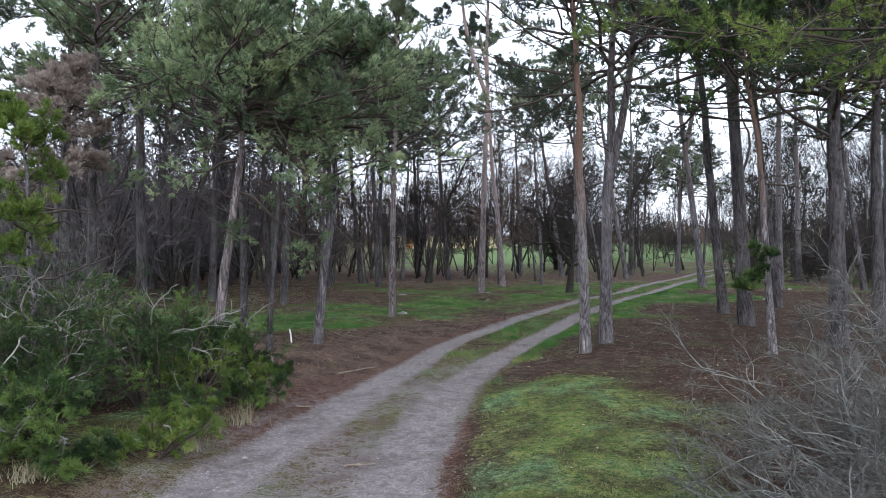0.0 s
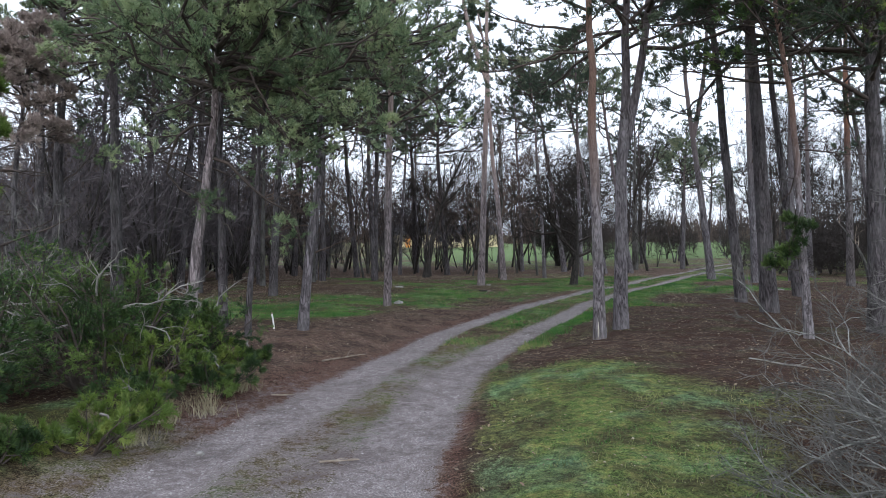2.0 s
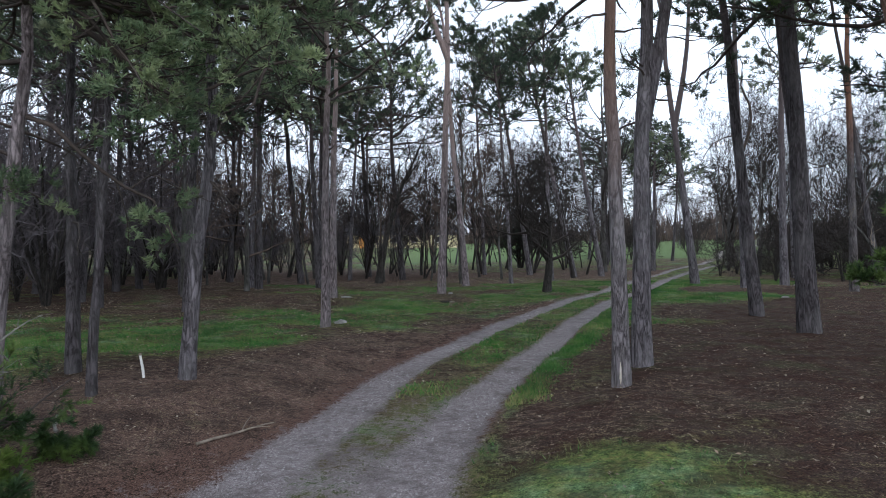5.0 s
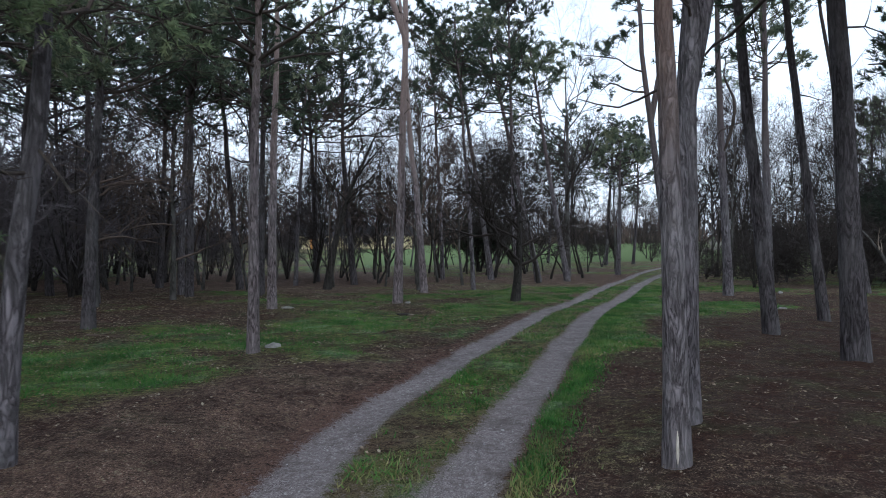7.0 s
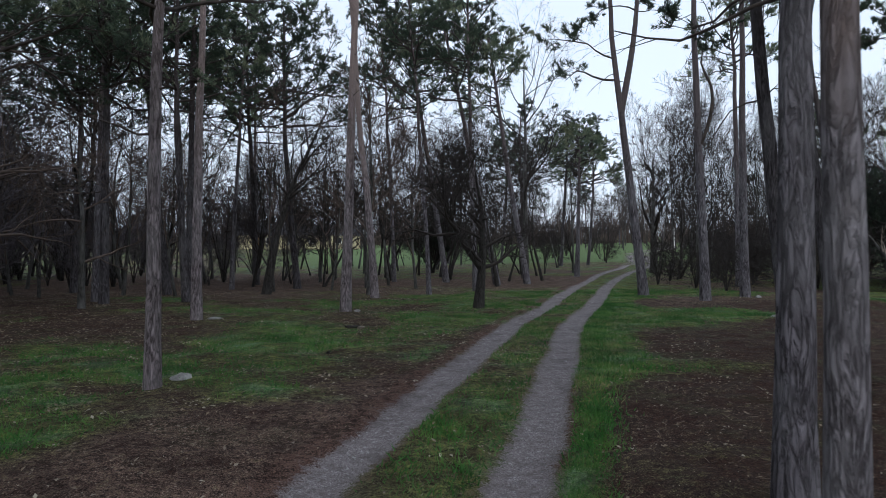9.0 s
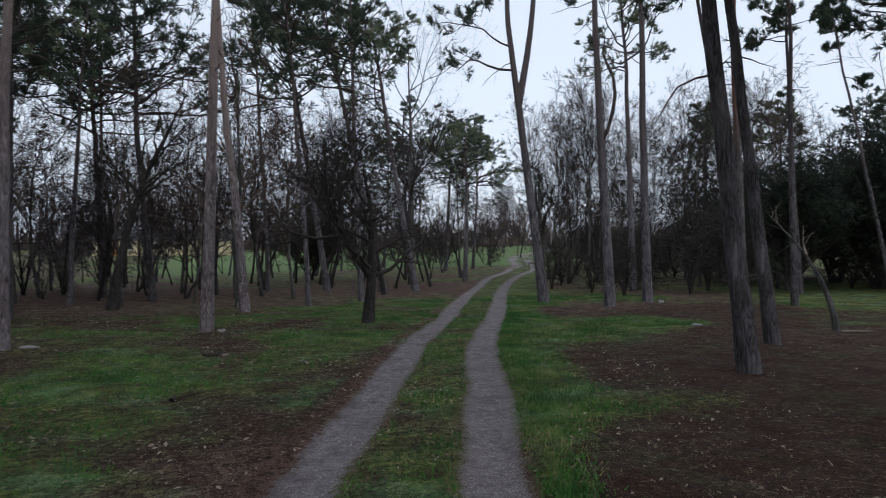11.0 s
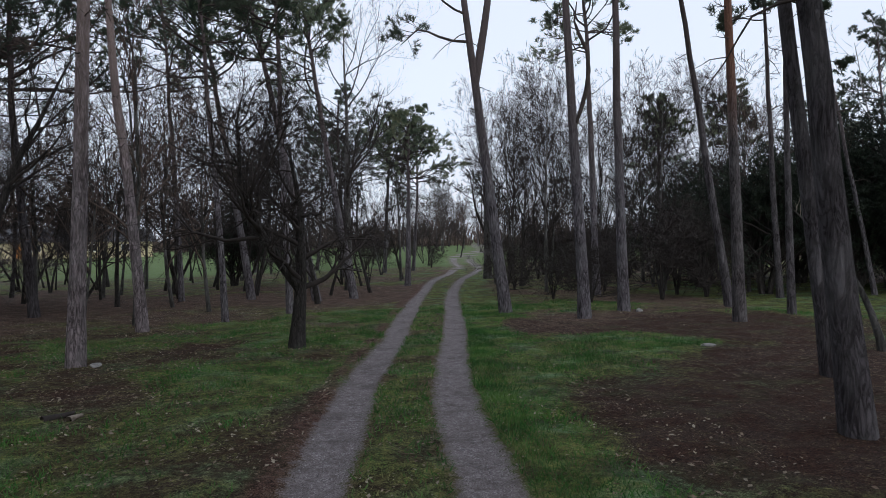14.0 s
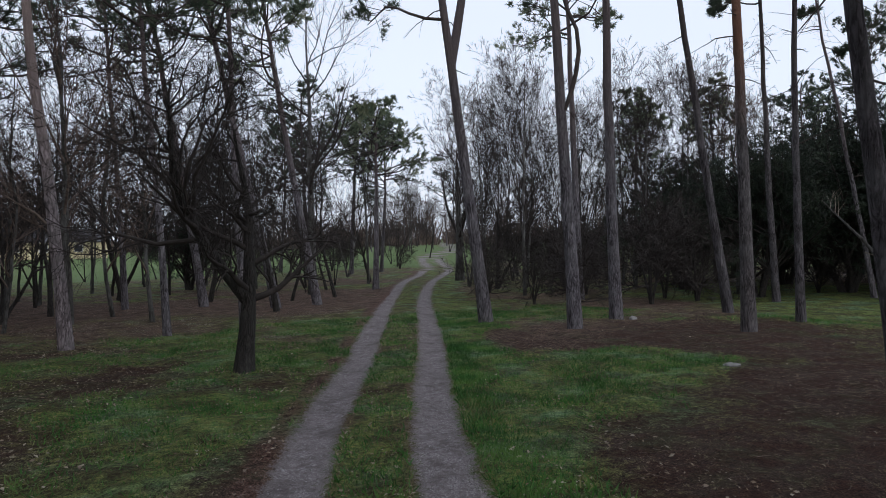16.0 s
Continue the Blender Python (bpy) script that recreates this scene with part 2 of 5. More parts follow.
def ground_material():
    """Gravel, needle litter, leaf litter and grass, each masked by the sheet's zones and broken up by fine noise."""
    m, n, l, bsdf = material("woodland_ground")
    at = n.new("ShaderNodeAttribute")
    at.attribute_name = "zone"
    sep = n.new("ShaderNodeSeparateColor")
    l.new(at.outputs["Color"], sep.inputs[0])
    tc = n.new("ShaderNodeTexCoord").outputs["Object"]
    n1 = noise_node(n, l, 1.7, 6, 0.65, tc)
    n2 = noise_node(n, l, 9.0, 6, 0.7, tc)
    n3 = noise_node(n, l, 55.0, 4, 0.7, tc)
    n4 = noise_node(n, l, 0.8, 5, 0.62, tc)
    vor = n.new("ShaderNodeTexVoronoi")
    vor.inputs["Scale"].default_value = 110
    l.new(tc, vor.inputs["Vector"])
    peb = vor.outputs["Color"]
    pebg = n.new("ShaderNodeRGBToBW")
    l.new(peb, pebg.inputs[0])
    vor2 = n.new("ShaderNodeTexVoronoi")
    vor2.inputs["Scale"].default_value = 55
    l.new(tc, vor2.inputs["Vector"])
    bw2 = n.new("ShaderNodeRGBToBW")
    l.new(vor2.outputs["Color"], bw2.inputs[0])
    gravel = ramp(n, l, pebg.outputs[0], [(0.15, (0.12, 0.105, 0.11)), (0.45, (0.225, 0.198, 0.198)), (0.75, (0.35, 0.315, 0.315)), (0.95, (0.54, 0.505, 0.5))])
    gravel = mixc(n, l, ramp(n, l, bw2.outputs[0], [(0.84, (0, 0, 0)), (0.9, (0.6, 0.6, 0.6))]), gravel, (0.46, 0.44, 0.44))
    gravel = mixc(n, l, ramp(n, l, n2, [(0.44, (0, 0, 0)), (0.62, (0.75, 0.75, 0.75))]), gravel, (0.135, 0.108, 0.108))
    gravel = mixc(n, l, ramp(n, l, n1, [(0.5, (0, 0, 0)), (0.66, (0.6, 0.6, 0.6))]), gravel, (0.1, 0.082, 0.08))
    litter = ramp(n, l, n3, [(0.36, (0.014, 0.009, 0.007)), (0.5, (0.046, 0.028, 0.022)), (0.62, (0.105, 0.07, 0.053))])
    litter = mixc(n, l, ramp(n, l, n1, [(0.46, (0, 0, 0)), (0.6, (0.8, 0.8, 0.8))]), litter, mixc(n, l, ramp(n, l, n3, [(0.38, (0, 0, 0)), (0.6, (1, 1, 1))]), (0.022, 0.011, 0.008), (0.13, 0.056, 0.038)))
    litter = mixc(n, l, ramp(n, l, n4, [(0.52, (0, 0, 0)), (0.68, (0.55, 0.55, 0.55))]), litter, mixc(n, l, n3, (0.022, 0.028, 0.012), (0.09, 0.095, 0.04)))
    grass = ramp(n, l, n3, [(0.36, (0.03, 0.048, 0.016)), (0.5, (0.075, 0.13, 0.032)), (0.64, (0.175, 0.245, 0.07))])
    grass = mixc(n, l, ramp(n, l, n2, [(0.42, (0, 0, 0)), (0.62, (0.65, 0.65, 0.65))]), grass, mixc(n, l, n3, (0.06, 0.052, 0.02), (0.25, 0.2, 0.075)))
    grass = mixc(n, l, ramp(n, l, n1, [(0.47, (0, 0, 0)), (0.6, (0.7, 0.7, 0.7))]), grass, mixc(n, l, n3, (0.03, 0.026, 0.014), (0.17, 0.15, 0.07)))
    moss = mixc(n, l, ramp(n, l, n3, [(0.36, (0, 0, 0)), (0.62, (1, 1, 1))]), (0.045, 0.12, 0.07), (0.19, 0.34, 0.2))
    grass = mixc(n, l, ramp(n, l, n4, [(0.5, (0, 0, 0)), (0.66, (0.6, 0.6, 0.6))]), grass, moss)
    leaves = ramp(n, l, n3, [(0.36, (0.03, 0.02, 0.017)), (0.5, (0.105, 0.066, 0.052)), (0.6, (0.19, 0.125, 0.1)), (0.68, (0.38, 0.32, 0.27))])
    wob = mathn(n, l, "ADD", mathn(n, l, "MULTIPLY", mathn(n, l, "SUBTRACT", n2, 0.5), 1.9), mathn(n, l, "MULTIPLY", mathn(n, l, "SUBTRACT", n3, 0.5), 1.6))

    def mask(channel, lo=0.38, hi=0.62):
        s = mathn(n, l, "ADD", channel, wob)
        return ramp(n, l, s, [(lo, (0, 0, 0)), (hi, (1, 1, 1))])

    col = mixc(n, l, mask(sep.outputs["Blue"]), litter, leaves)
    col = mixc(n, l, mask(sep.outputs["Green"], 0.15, 0.85), col, grass)
    n5 = noise_node(n, l, 20.0, 3, 0.6, tc)
    mott = mixc(n, l, ramp(n, l, n2, [(0.38, (0, 0, 0)), (0.62, (1, 1, 1))]), (0.72, 0.72, 0.72), (1.2, 1.2, 1.2))
    mott2 = mixc(n, l, ramp(n, l, n5, [(0.38, (0, 0, 0)), (0.62, (1, 1, 1))]), (0.72, 0.72, 0.73), (1.22, 1.22, 1.2))
    mott3 = mixc(n, l, ramp(n, l, n1, [(0.4, (0, 0, 0)), (0.6, (1, 1, 1))]), (1.2, 1.19, 1.17), (0.62, 0.62, 0.62))
    col = mixc(n, l, 1.0, col, mixc(n, l, 1.0, mott, mixc(n, l, 1.0, mott2, mott3, "MULTIPLY"), "MULTIPLY"), "MULTIPLY")
    col = mixc(n, l, mathn(n, l, "MULTIPLY", at.outputs["Alpha"], 0.85), col, mixc(n, l, ramp(n, l, n1, [(0.4, (0, 0, 0)), (0.6, (1, 1, 1))]), (0.085, 0.13, 0.045), (0.125, 0.18, 0.075)))
    rutmask = mask(sep.outputs["Red"], 0.42, 0.7)
    dirt = mixc(n, l, ramp(n, l, n3, [(0.38, (0, 0, 0)), (0.62, (1, 1, 1))]), (0.05, 0.029, 0.023), (0.175, 0.097, 0.074))
    col = mixc(n, l, ramp(n, l, mathn(n, l, "ADD", sep.outputs["Red"], mathn(n, l, "MULTIPLY", wob, mathn(n, l, "MULTIPLY", sep.outputs["Red"], 4.0, True))), [(0.08, (0, 0, 0)), (0.3, (0.85, 0.85, 0.85))]), col, mixc(n, l, mathn(n, l, "MULTIPLY", sep.outputs["Green"], 0.8), dirt, grass))
    col = mixc(n, l, rutmask, col, gravel)
    l.new(col, bsdf.inputs["Base Color"])
    bsdf.inputs["Roughness"].default_value = 0.95
    bsdf.inputs["Specular IOR Level"].default_value = 0.15
    h = mathn(n, l, "ADD", mathn(n, l, "MULTIPLY", n2, 0.6), mathn(n, l, "ADD", mathn(n, l, "MULTIPLY", n3, 0.35), mathn(n, l, "MULTIPLY", vor.outputs["Distance"], 0.4)))
    bump(n, l, h, bsdf, 1.0, 0.03)
    return m


GROUND = ground_material()


# ---- mesh helpers ----
def lattice(x, y, seed):
    """Smooth value noise in 0..1 on arrays."""
    x, y = np.asarray(x, float), np.asarray(y, float)
    ix, iy = np.floor(x).astype(np.int64), np.floor(y).astype(np.int64)
    fx, fy = x - ix, y - iy
    fx, fy = fx * fx * (3 - 2 * fx), fy * fy * (3 - 2 * fy)

    def h(a, b):
        v = np.sin(a * 127.1 + b * 311.7 + seed * 74.7) * 43758.5453
        return v - np.floor(v)

    return (h(ix, iy) * (1 - fx) + h(ix + 1, iy) * fx) * (1 - fy) + (h(ix, iy + 1) * (1 - fx) + h(ix + 1, iy + 1) * fx) * fy


def patches(x, y, size, seed):
    return 0.6 * lattice(x / size, y / size, seed) + 0.28 * lattice(x / size * 2.3, y / size * 2.3, seed + 3) + 0.12 * lattice(x / size * 5.1, y / size * 5.1, seed + 7)


RUT_LEFT = np.array([(-2.35, -8), (-2.25, 2), (-2.08, 6.8), (-1.86, 8.2), (-1.03, 11.4), (-0.15, 14.8), (0.25, 16.3), (0.85, 18.1), (1.55, 19.4), (2.4, 21.1), (3.85, 24.1), (5.0, 26.6), (5.75, 28.2), (7.12, 30.9),
                     (8.38, 33.2), (10.22, 36.8), (12.2, 40.6), (15.1, 46.2), (18.6, 52.7), (23.9, 62.4), (28.4, 69.2), (32.2, 75), (35.6, 80.4), (39.9, 89.4), (44.7, 98.7), (50.5, 108), (58, 117.5), (72, 140), (110, 220), (190, 430)])
RUT_RIGHT = np.array([(-0.5, -8), (-0.35, 2), (-0.19, 6.8), (-0.05, 8.2), (0.42, 11.4), (1.4, 14.7), (1.95, 16.1), (2.65, 17.8), (3.3, 19.1), (4.1, 20.9), (5.42, 23.8), (6.43, 26.15), (7.12, 27.65), (8.4, 30.2),
                      (9.65, 32.45), (11.5, 35.9), (13.4, 39.6), (16.3, 45.2), (19.8, 51.6), (25.2, 60.8), (30.2, 68.2), (34.2, 74.0), (37.5, 80.0), (41.4, 88.2), (46.2, 97.3), (51.8, 106.4), (59.4, 116.2), (73.5, 138.7), (111.5, 218), (192, 429)])


def smooth_line(p):
    """Catmull-Rom through the points, densely."""
    out = []
    for i in range(len(p) - 1):
        a, b, c, d = p[max(i - 1, 0)], p[i], p[i + 1], p[min(i + 2, len(p) - 1)]
        for u in np.linspace(0, 1, 8, endpoint=False):
            out.append(0.5 * (2 * b + (c - a) * u + (2 * a - 5 * b + 4 * c - d) * u * u + (3 * b - a - 3 * c + d) * u ** 3))
    return np.array(out + [p[-1]])


LINE_L, LINE_R = smooth_line(RUT_LEFT), smooth_line(RUT_RIGHT)
MIDDLE = (LINE_L + LINE_R) / 2


def away(x, y, line):
    """Distance from a line, and on which side (right: positive)."""
    best = np.full(np.shape(x), 1e9)
    side = np.zeros(np.shape(x))
    for a, b in zip(line[:-1], line[1:]):
        d = b - a
        u = np.clip(((x - a[0]) * d[0] + (y - a[1]) * d[1]) / (d @ d), 0, 1)
        ex, ey = x - a[0] - u * d[0], y - a[1] - u * d[1]
        q = np.hypot(ex, ey)
        near = q < best
        best = np.where(near, q, best)
        side = np.where(near, np.sign(ex * d[1] - ey * d[0]), side)
    return best, side


def step(v, lo, hi):
    u = np.clip((v - lo) / (hi - lo), 0, 1)
    return u * u * (3 - 2 * u)


def rise(x, y):
    """Height of the ground without the ruts: the track lies in a shallow hollow at first, and the far lawn climbs slowly."""
    x, y = np.asarray(x, float), np.asarray(y, float)
    out = np.hypot(x - 5, y - 20)
    near = 1 - step(out, 60, 200)
    climb = 0.18 * np.log1p(np.exp(np.clip((out - 52) / 6, -30, 60)))
    climb = np.minimum(climb, 7 + 0 * climb) * step(y, 20, 50)
    hollow = -0.25 * (1 - step(away(x, y, MIDDLE[:72:4])[0], 1.2, 3.0)) * (1 - step(y, 14, 24))
    bank = 0.1 * np.exp(-((x + 3.2) ** 2 + (y - 14.5) ** 2) / 7)
    return climb + hollow + bank + (0.14 * (patches(x, y, 7.0, 1) - 0.5) + 0.05 * (patches(x, y, 1.3, 2) - 0.5)) * near


def ground_at(x, y):
    return float(rise(np.array([x]), np.array([y]))[0])


def make_mesh(name, verts, faces, mat, smooth=True):
    """A mesh from arrays: faces is an (n, 3) or (n, 4) array of indices, or a list of such."""
    groups = faces if isinstance(faces, list) else [faces]
    groups = [np.asarray(g, np.int32) for g in groups if len(g)]
    me = bpy.data.meshes.new(name)
    me.vertices.add(len(verts))
    me.vertices.foreach_set("co", np.asarray(verts, np.float32).ravel())
    loops = np.concatenate([g.ravel() for g in groups])
    sizes = np.concatenate([np.full(len(g), g.shape[1], np.int32) for g in groups])
    me.loops.add(len(loops))
    me.loops.foreach_set("vertex_index", loops)
    me.polygons.add(len(sizes))
    me.polygons.foreach_set("loop_start", np.r_[0, np.cumsum(sizes)[:-1]].astype(np.int32))
    me.polygons.foreach_set("use_smooth", np.full(len(sizes), smooth))
    me.update(calc_edges=True)
    me.materials.append(mat)
    return me


def unit(v):
    return v / np.maximum(np.linalg.norm(v, axis=-1, keepdims=True), 1e-9)


def tubes(P, R, sides):
    """Tapered tubes along polylines P (n, k, 3) with radii R (n, k): verts and quads."""
    n, k, _ = P.shape
    T = np.empty_like(P)
    T[:, 1:-1] = P[:, 2:] - P[:, :-2]
    T[:, 0], T[:, -1] = P[:, 1] - P[:, 0], P[:, -1] - P[:, -2]
    T = unit(T)
    ref = np.where(np.abs(T[:, :1, 2:]) < 0.8, np.array([0, 0, 1.0]), np.array([1.0, 0, 0]))
    ref = np.broadcast_to(ref, T.shape)
    U = unit(np.cross(T, ref))
    W = np.cross(T, U)
    a = np.arange(sides) * 2 * np.pi / sides
    V = P[:, :, None] + R[:, :, None, None] * (np.cos(a)[:, None] * U[:, :, None] + np.sin(a)[:, None] * W[:, :, None])
    idx = np.arange(n * k * sides).reshape(n, k, sides)
    nxt = np.roll(idx, -1, axis=2)
    Q = np.stack([idx[:, :-1], nxt[:, :-1], nxt[:, 1:], idx[:, 1:]], -1).reshape(-1, 4)
    return V.reshape(-1, 3), Q


def ribbons(rng, P, R):
    """Flat tapering strips along polylines, for the finest twigs."""
    n, k, _ = P.shape
    T = unit(P[:, -1] - P[:, 0])
    S = unit(np.cross(T, rng.normal(0, 1, T.shape)))[:, None] * R[:, :, None]
    V = np.stack([P - S, P + S], 2)
    idx = np.arange(n * k * 2).reshape(n, k, 2)
    Q = np.stack([idx[:, :-1, 0], idx[:, :-1, 1], idx[:, 1:, 1], idx[:, 1:, 0]], -1).reshape(-1, 4)
    return V.reshape(-1, 3), Q


def joined(pieces):
    vs, qs, o = [], [], 0
    for v, q in pieces:
        vs.append(v)
        qs.append(q + o)
        o += len(v)
    return np.concatenate(vs), np.concatenate(qs)


def polylines(rng, start, way, length, segs, wander, lift):
    """n wandering polylines: lift bends them up (or down) step by step."""
    n = len(start)
    P = np.empty((n, segs + 1, 3))
    P[:, 0] = start
    d = unit(way)
    for i in range(segs):
        d = unit(d + rng.normal(0, wander, (n, 3)) + np.array([0, 0, 1.0]) * lift)
        P[:, i + 1] = P[:, i] + d * (length / segs)[:, None]
    return P


def sprout(rng, P, R, L, kids, lo, hi, angle, shrink, thin=0.6):
    """Where side shoots leave the polylines, in which way, how long and how thick."""
    n, k, _ = P.shape
    u = rng.uniform(lo, hi, (n, kids)) * (k - 1)
    i = np.minimum(u.astype(int), k - 2)
    f = (u - i)[..., None]
    rows = np.arange(n)[:, None]
    S = P[rows, i] * (1 - f) + P[rows, i + 1] * f
    T = unit(P[rows, i + 1] - P[rows, i])
    side = unit(np.cross(T, rng.normal(0, 1, (n, kids, 3))))
    ang = np.radians(rng.uniform(angle[0], angle[1], (n, kids, 1)))
    D = T * np.cos(ang) + side * np.sin(ang)
    frac = u / (k - 1)
    length = L[:, None] * rng.uniform(shrink[0], shrink[1], (n, kids)) * (1.15 - 0.5 * frac)
    rad = (R[rows, i] * (1 - f[..., 0]) + R[rows, i + 1] * f[..., 0]) * thin
    return S.reshape(-1, 3), D.reshape(-1, 3), length.ravel(), rad.ravel()


def taper(r, segs, end=0.25):
    return r[:, None] * np.linspace(1, end, segs + 1)[None]


def blades(rng, P, D, count, length, width, spread):
    """Needle tufts: count thin triangles at each point P, round the way D."""
    n = len(P)
    d = unit(np.repeat(unit(D), count, 0) + rng.normal(0, spread, (n * count, 3)))
    b = np.repeat(P, count, 0)
    ln = length * rng.uniform(0.65, 1.2, (n * count, 1))
    s = unit(np.cross(d, rng.normal(0, 1, d.shape))) * (width / 2)
    V = np.stack([b - s, b + s, b + d * ln], 1).reshape(-1, 3)
    return V, np.arange(len(V)).reshape(-1, 3)


def part(name, me, parent, label=""):
    ob = new(name, me)
    ob.parent = parent
    return tagged(ob, label)


def thing(name, x, y, label, category, group="", z=None, turn=0.0, kind=""):
    e = new(name)
    e.empty_display_size = 0.2
    e.matrix_basis = pose(x, y, ground_at(x, y) if z is None else z, 0, 0, turn)
    return tagged(e, label, category, group, kind)


# ---- ground: one sheet to the horizon ----
def axis(parts):
    out = []
    for a, b, s in parts:
        out.append(np.arange(a, b, s))
    return np.concatenate(out)


far = np.array([1.0, 1.25, 1.6, 2.1, 3.0, 5.0, 9.0, 16.0])
gx = np.concatenate([-85 * far[::-1] - 5, axis([(-85, -25, 2.0), (-25, -9, 0.4), (-9, 21, 0.16), (21, 45, 0.5), (45, 100, 2.2)]), 105 * far])
gy = np.concatenate([-60 * far[::-1] - 5, axis([(-60, -6, 3.0), (-6, 1, 0.5), (1, 40, 0.16), (40, 75, 0.5), (75, 180, 2.2)]), 185 * far])
GX, GY = np.meshgrid(gx, gy)


def zones(x, y, every=1):
    """Red: gravel. Green: grass. Blue: leaf litter rather than needles."""
    dl, sl = away(x, y, LINE_L[::every])
    dr, sr = away(x, y, LINE_R[::every])
    dm, sm = away(x, y, MIDDLE[::every])
    wide = 0.27 + 0.17 * (1 - step(y, 9, 18)) + 0.25 * step(y, 60, 110)
    ragged = 0.12 * (patches(x, y, 0.7, 11) - 0.5)
    rut = np.maximum(1 - step(dl + ragged, wide * 0.5, wide * 1.75), 1 - step(dr + ragged, wide * 0.5, wide * 1.75))
    rut = np.maximum(rut, 0.21 * np.exp(-((dl - wide - 0.25) / 0.12) ** 2) * (sl < 0) * step(y, 11, 17) * (1 - step(y, 40, 60)))
    between = (dm < 0.8)
    rut = np.maximum(rut, between * (1 - step(y, 11, 19)) * np.clip(0.58 + 0.8 * (patches(x, y, 0.8, 33) - 0.5) + 0.12 * (1 - step(y, 7, 13)), 0, 1))
    rut = np.maximum(rut, 0.5 * np.exp(-((dl - 0.8) / 0.35) ** 2) * (sl < 0) * (1 - step(y, 10, 15)))
    n_big, n_mid = patches(x, y, 6.0, 21), patches(x, y, 2.2, 23)
    g = 0.50 + 1.2 * (n_big - 0.5) + 1.5 * (n_mid - 0.5) + 0.7 * (patches(x, y, 0.8, 27) - 0.5)
    for cx, cy, r, w in ((6.0, 14.5, 4.6, -0.95), (11, 20, 6.0, -0.95), (15, 24, 5, -0.7), (17, 33, 3.6, -0.85), (22, 38, 5, -0.7), (-3.4, 13.5, 3.4, -0.8), (-0.9, 17.3, 2.6, -0.75), (0.4, 19.6, 1.8, -0.5),
                         (1.7, 8.0, 1.9, 0.45), (1.6, 5.0, 2.0, 0.4), (4.9, 7.0, 2.5, -0.8), (-4, 20.5, 3.0, 0.55), (1.5, 24, 3.5, 0.06), (5, 30, 4, 0.05), (0, 27, 4, -0.05), (13.7, 30.3, 1.8, 1.0), (10.6, 29.6, 2.0, 0.7), (14.0, 33.8, 2.0, -0.9), (24.5, 33, 4, 0.7), (28, 38, 4, 0.7), (34, 38, 5, 0.6), (9, 38, 4.5, 0.5),
                         (1.9, 11.3, 1.5, 0.6), (2.7, 9.4, 1.6, 0.4), (-3.1, 8.2, 1.3, 0.5), (-2.5, 10.6, 1.0, 0.35), (-7, 30, 5, -0.3), (1, 52, 9, -0.75), (-14, 45, 14, -0.8), (13, 52, 5.5, -0.75), (18, 58, 5, -0.5), (30, 42, 8, 0.35), (-6, 9, 3, -0.7)):
        g = g + w * np.exp(-((x - cx) ** 2 + (y - cy) ** 2) / (r * r))
    g = g + (0.9 * np.exp(-((dr - 0.55) / 0.16) ** 2) + 0.6 * np.exp(-((dr - 0.9) / 0.7) ** 2) * step(y, 17, 23)) * (sr > 0) * step(y, 8, 14)
    g = g + 0.5 * np.exp(-((dr - 0.9) / 0.65) ** 2) * (sr > 0) * step(y, 20, 25)
    g = g - 0.55 * np.exp(-((dl - 0.5) / 0.15) ** 2) * (sl < 0) * step(y, 8, 14)
    g = g - 1.0 * np.exp(-((dr - 0.6) / 0.13) ** 2) * (sr > 0) * (1 - step(y, 9, 13))
    g = np.where(between, 0.7 + 1.1 * (patches(x, y, 1.1, 31) - 0.5) - 0.05 * (1 - step(y, 12, 22)), g)
    far_lawn = step(y - 0.1 * x + 3 * (patches(x, y, 9.0, 51) - 0.5), 77, 82) * step(x, -6, 6)
    g = np.maximum(g, far_lawn * 1.0)
    wood = step(y + 0.35 * x, 36, 46) * (1 - far_lawn)
    # The two leaf mounds also put the left side's brighter light into paler litter.
    leaf = np.clip(0.1 + 0.65 * np.exp(-((x + 2.6) ** 2 + (y - 14) ** 2) / 20) + 0.5 * np.exp(-((x - 0.2) ** 2 + (y - 20) ** 2) / 12) + 0.9 * wood + 0.8 * (patches(x, y, 3.3, 41) - 0.5), 0, 1)
    return np.clip(rut, 0, 1), np.clip(g, 0, 1), leaf, far_lawn


ZR, ZG, ZB, ZL = zones(GX, GY)
GZ = rise(GX, GY) - 0.05 * ZR + 0.02 * (ZG - 0.5) * (np.hypot(GX, GY) < 90) + 0.11 * (patches(GX, GY, 0.55, 5) - 0.5) * (1 - ZR) * (np.hypot(GX - 5, GY - 20) < 45)
rows_, cols_ = GX.shape
gi = np.arange(rows_ * cols_).reshape(rows_, cols_)
gq = np.stack([gi[:-1, :-1], gi[:-1, 1:], gi[1:, 1:], gi[1:, :-1]], -1).reshape(-1, 4)
gmesh = make_mesh("ground", np.stack([GX, GY, GZ], -1).reshape(-1, 3), gq, GROUND)
zone = gmesh.attributes.new("zone", "FLOAT_COLOR", "POINT")
zone.data.foreach_set("color", np.stack([ZR, ZG, ZB, ZL], -1).astype(np.float32).ravel())
tagged(new("ground", gmesh), "woodland floor of needle litter, moss and grass with two gravel wheel ruts", "ground", kind="structure")


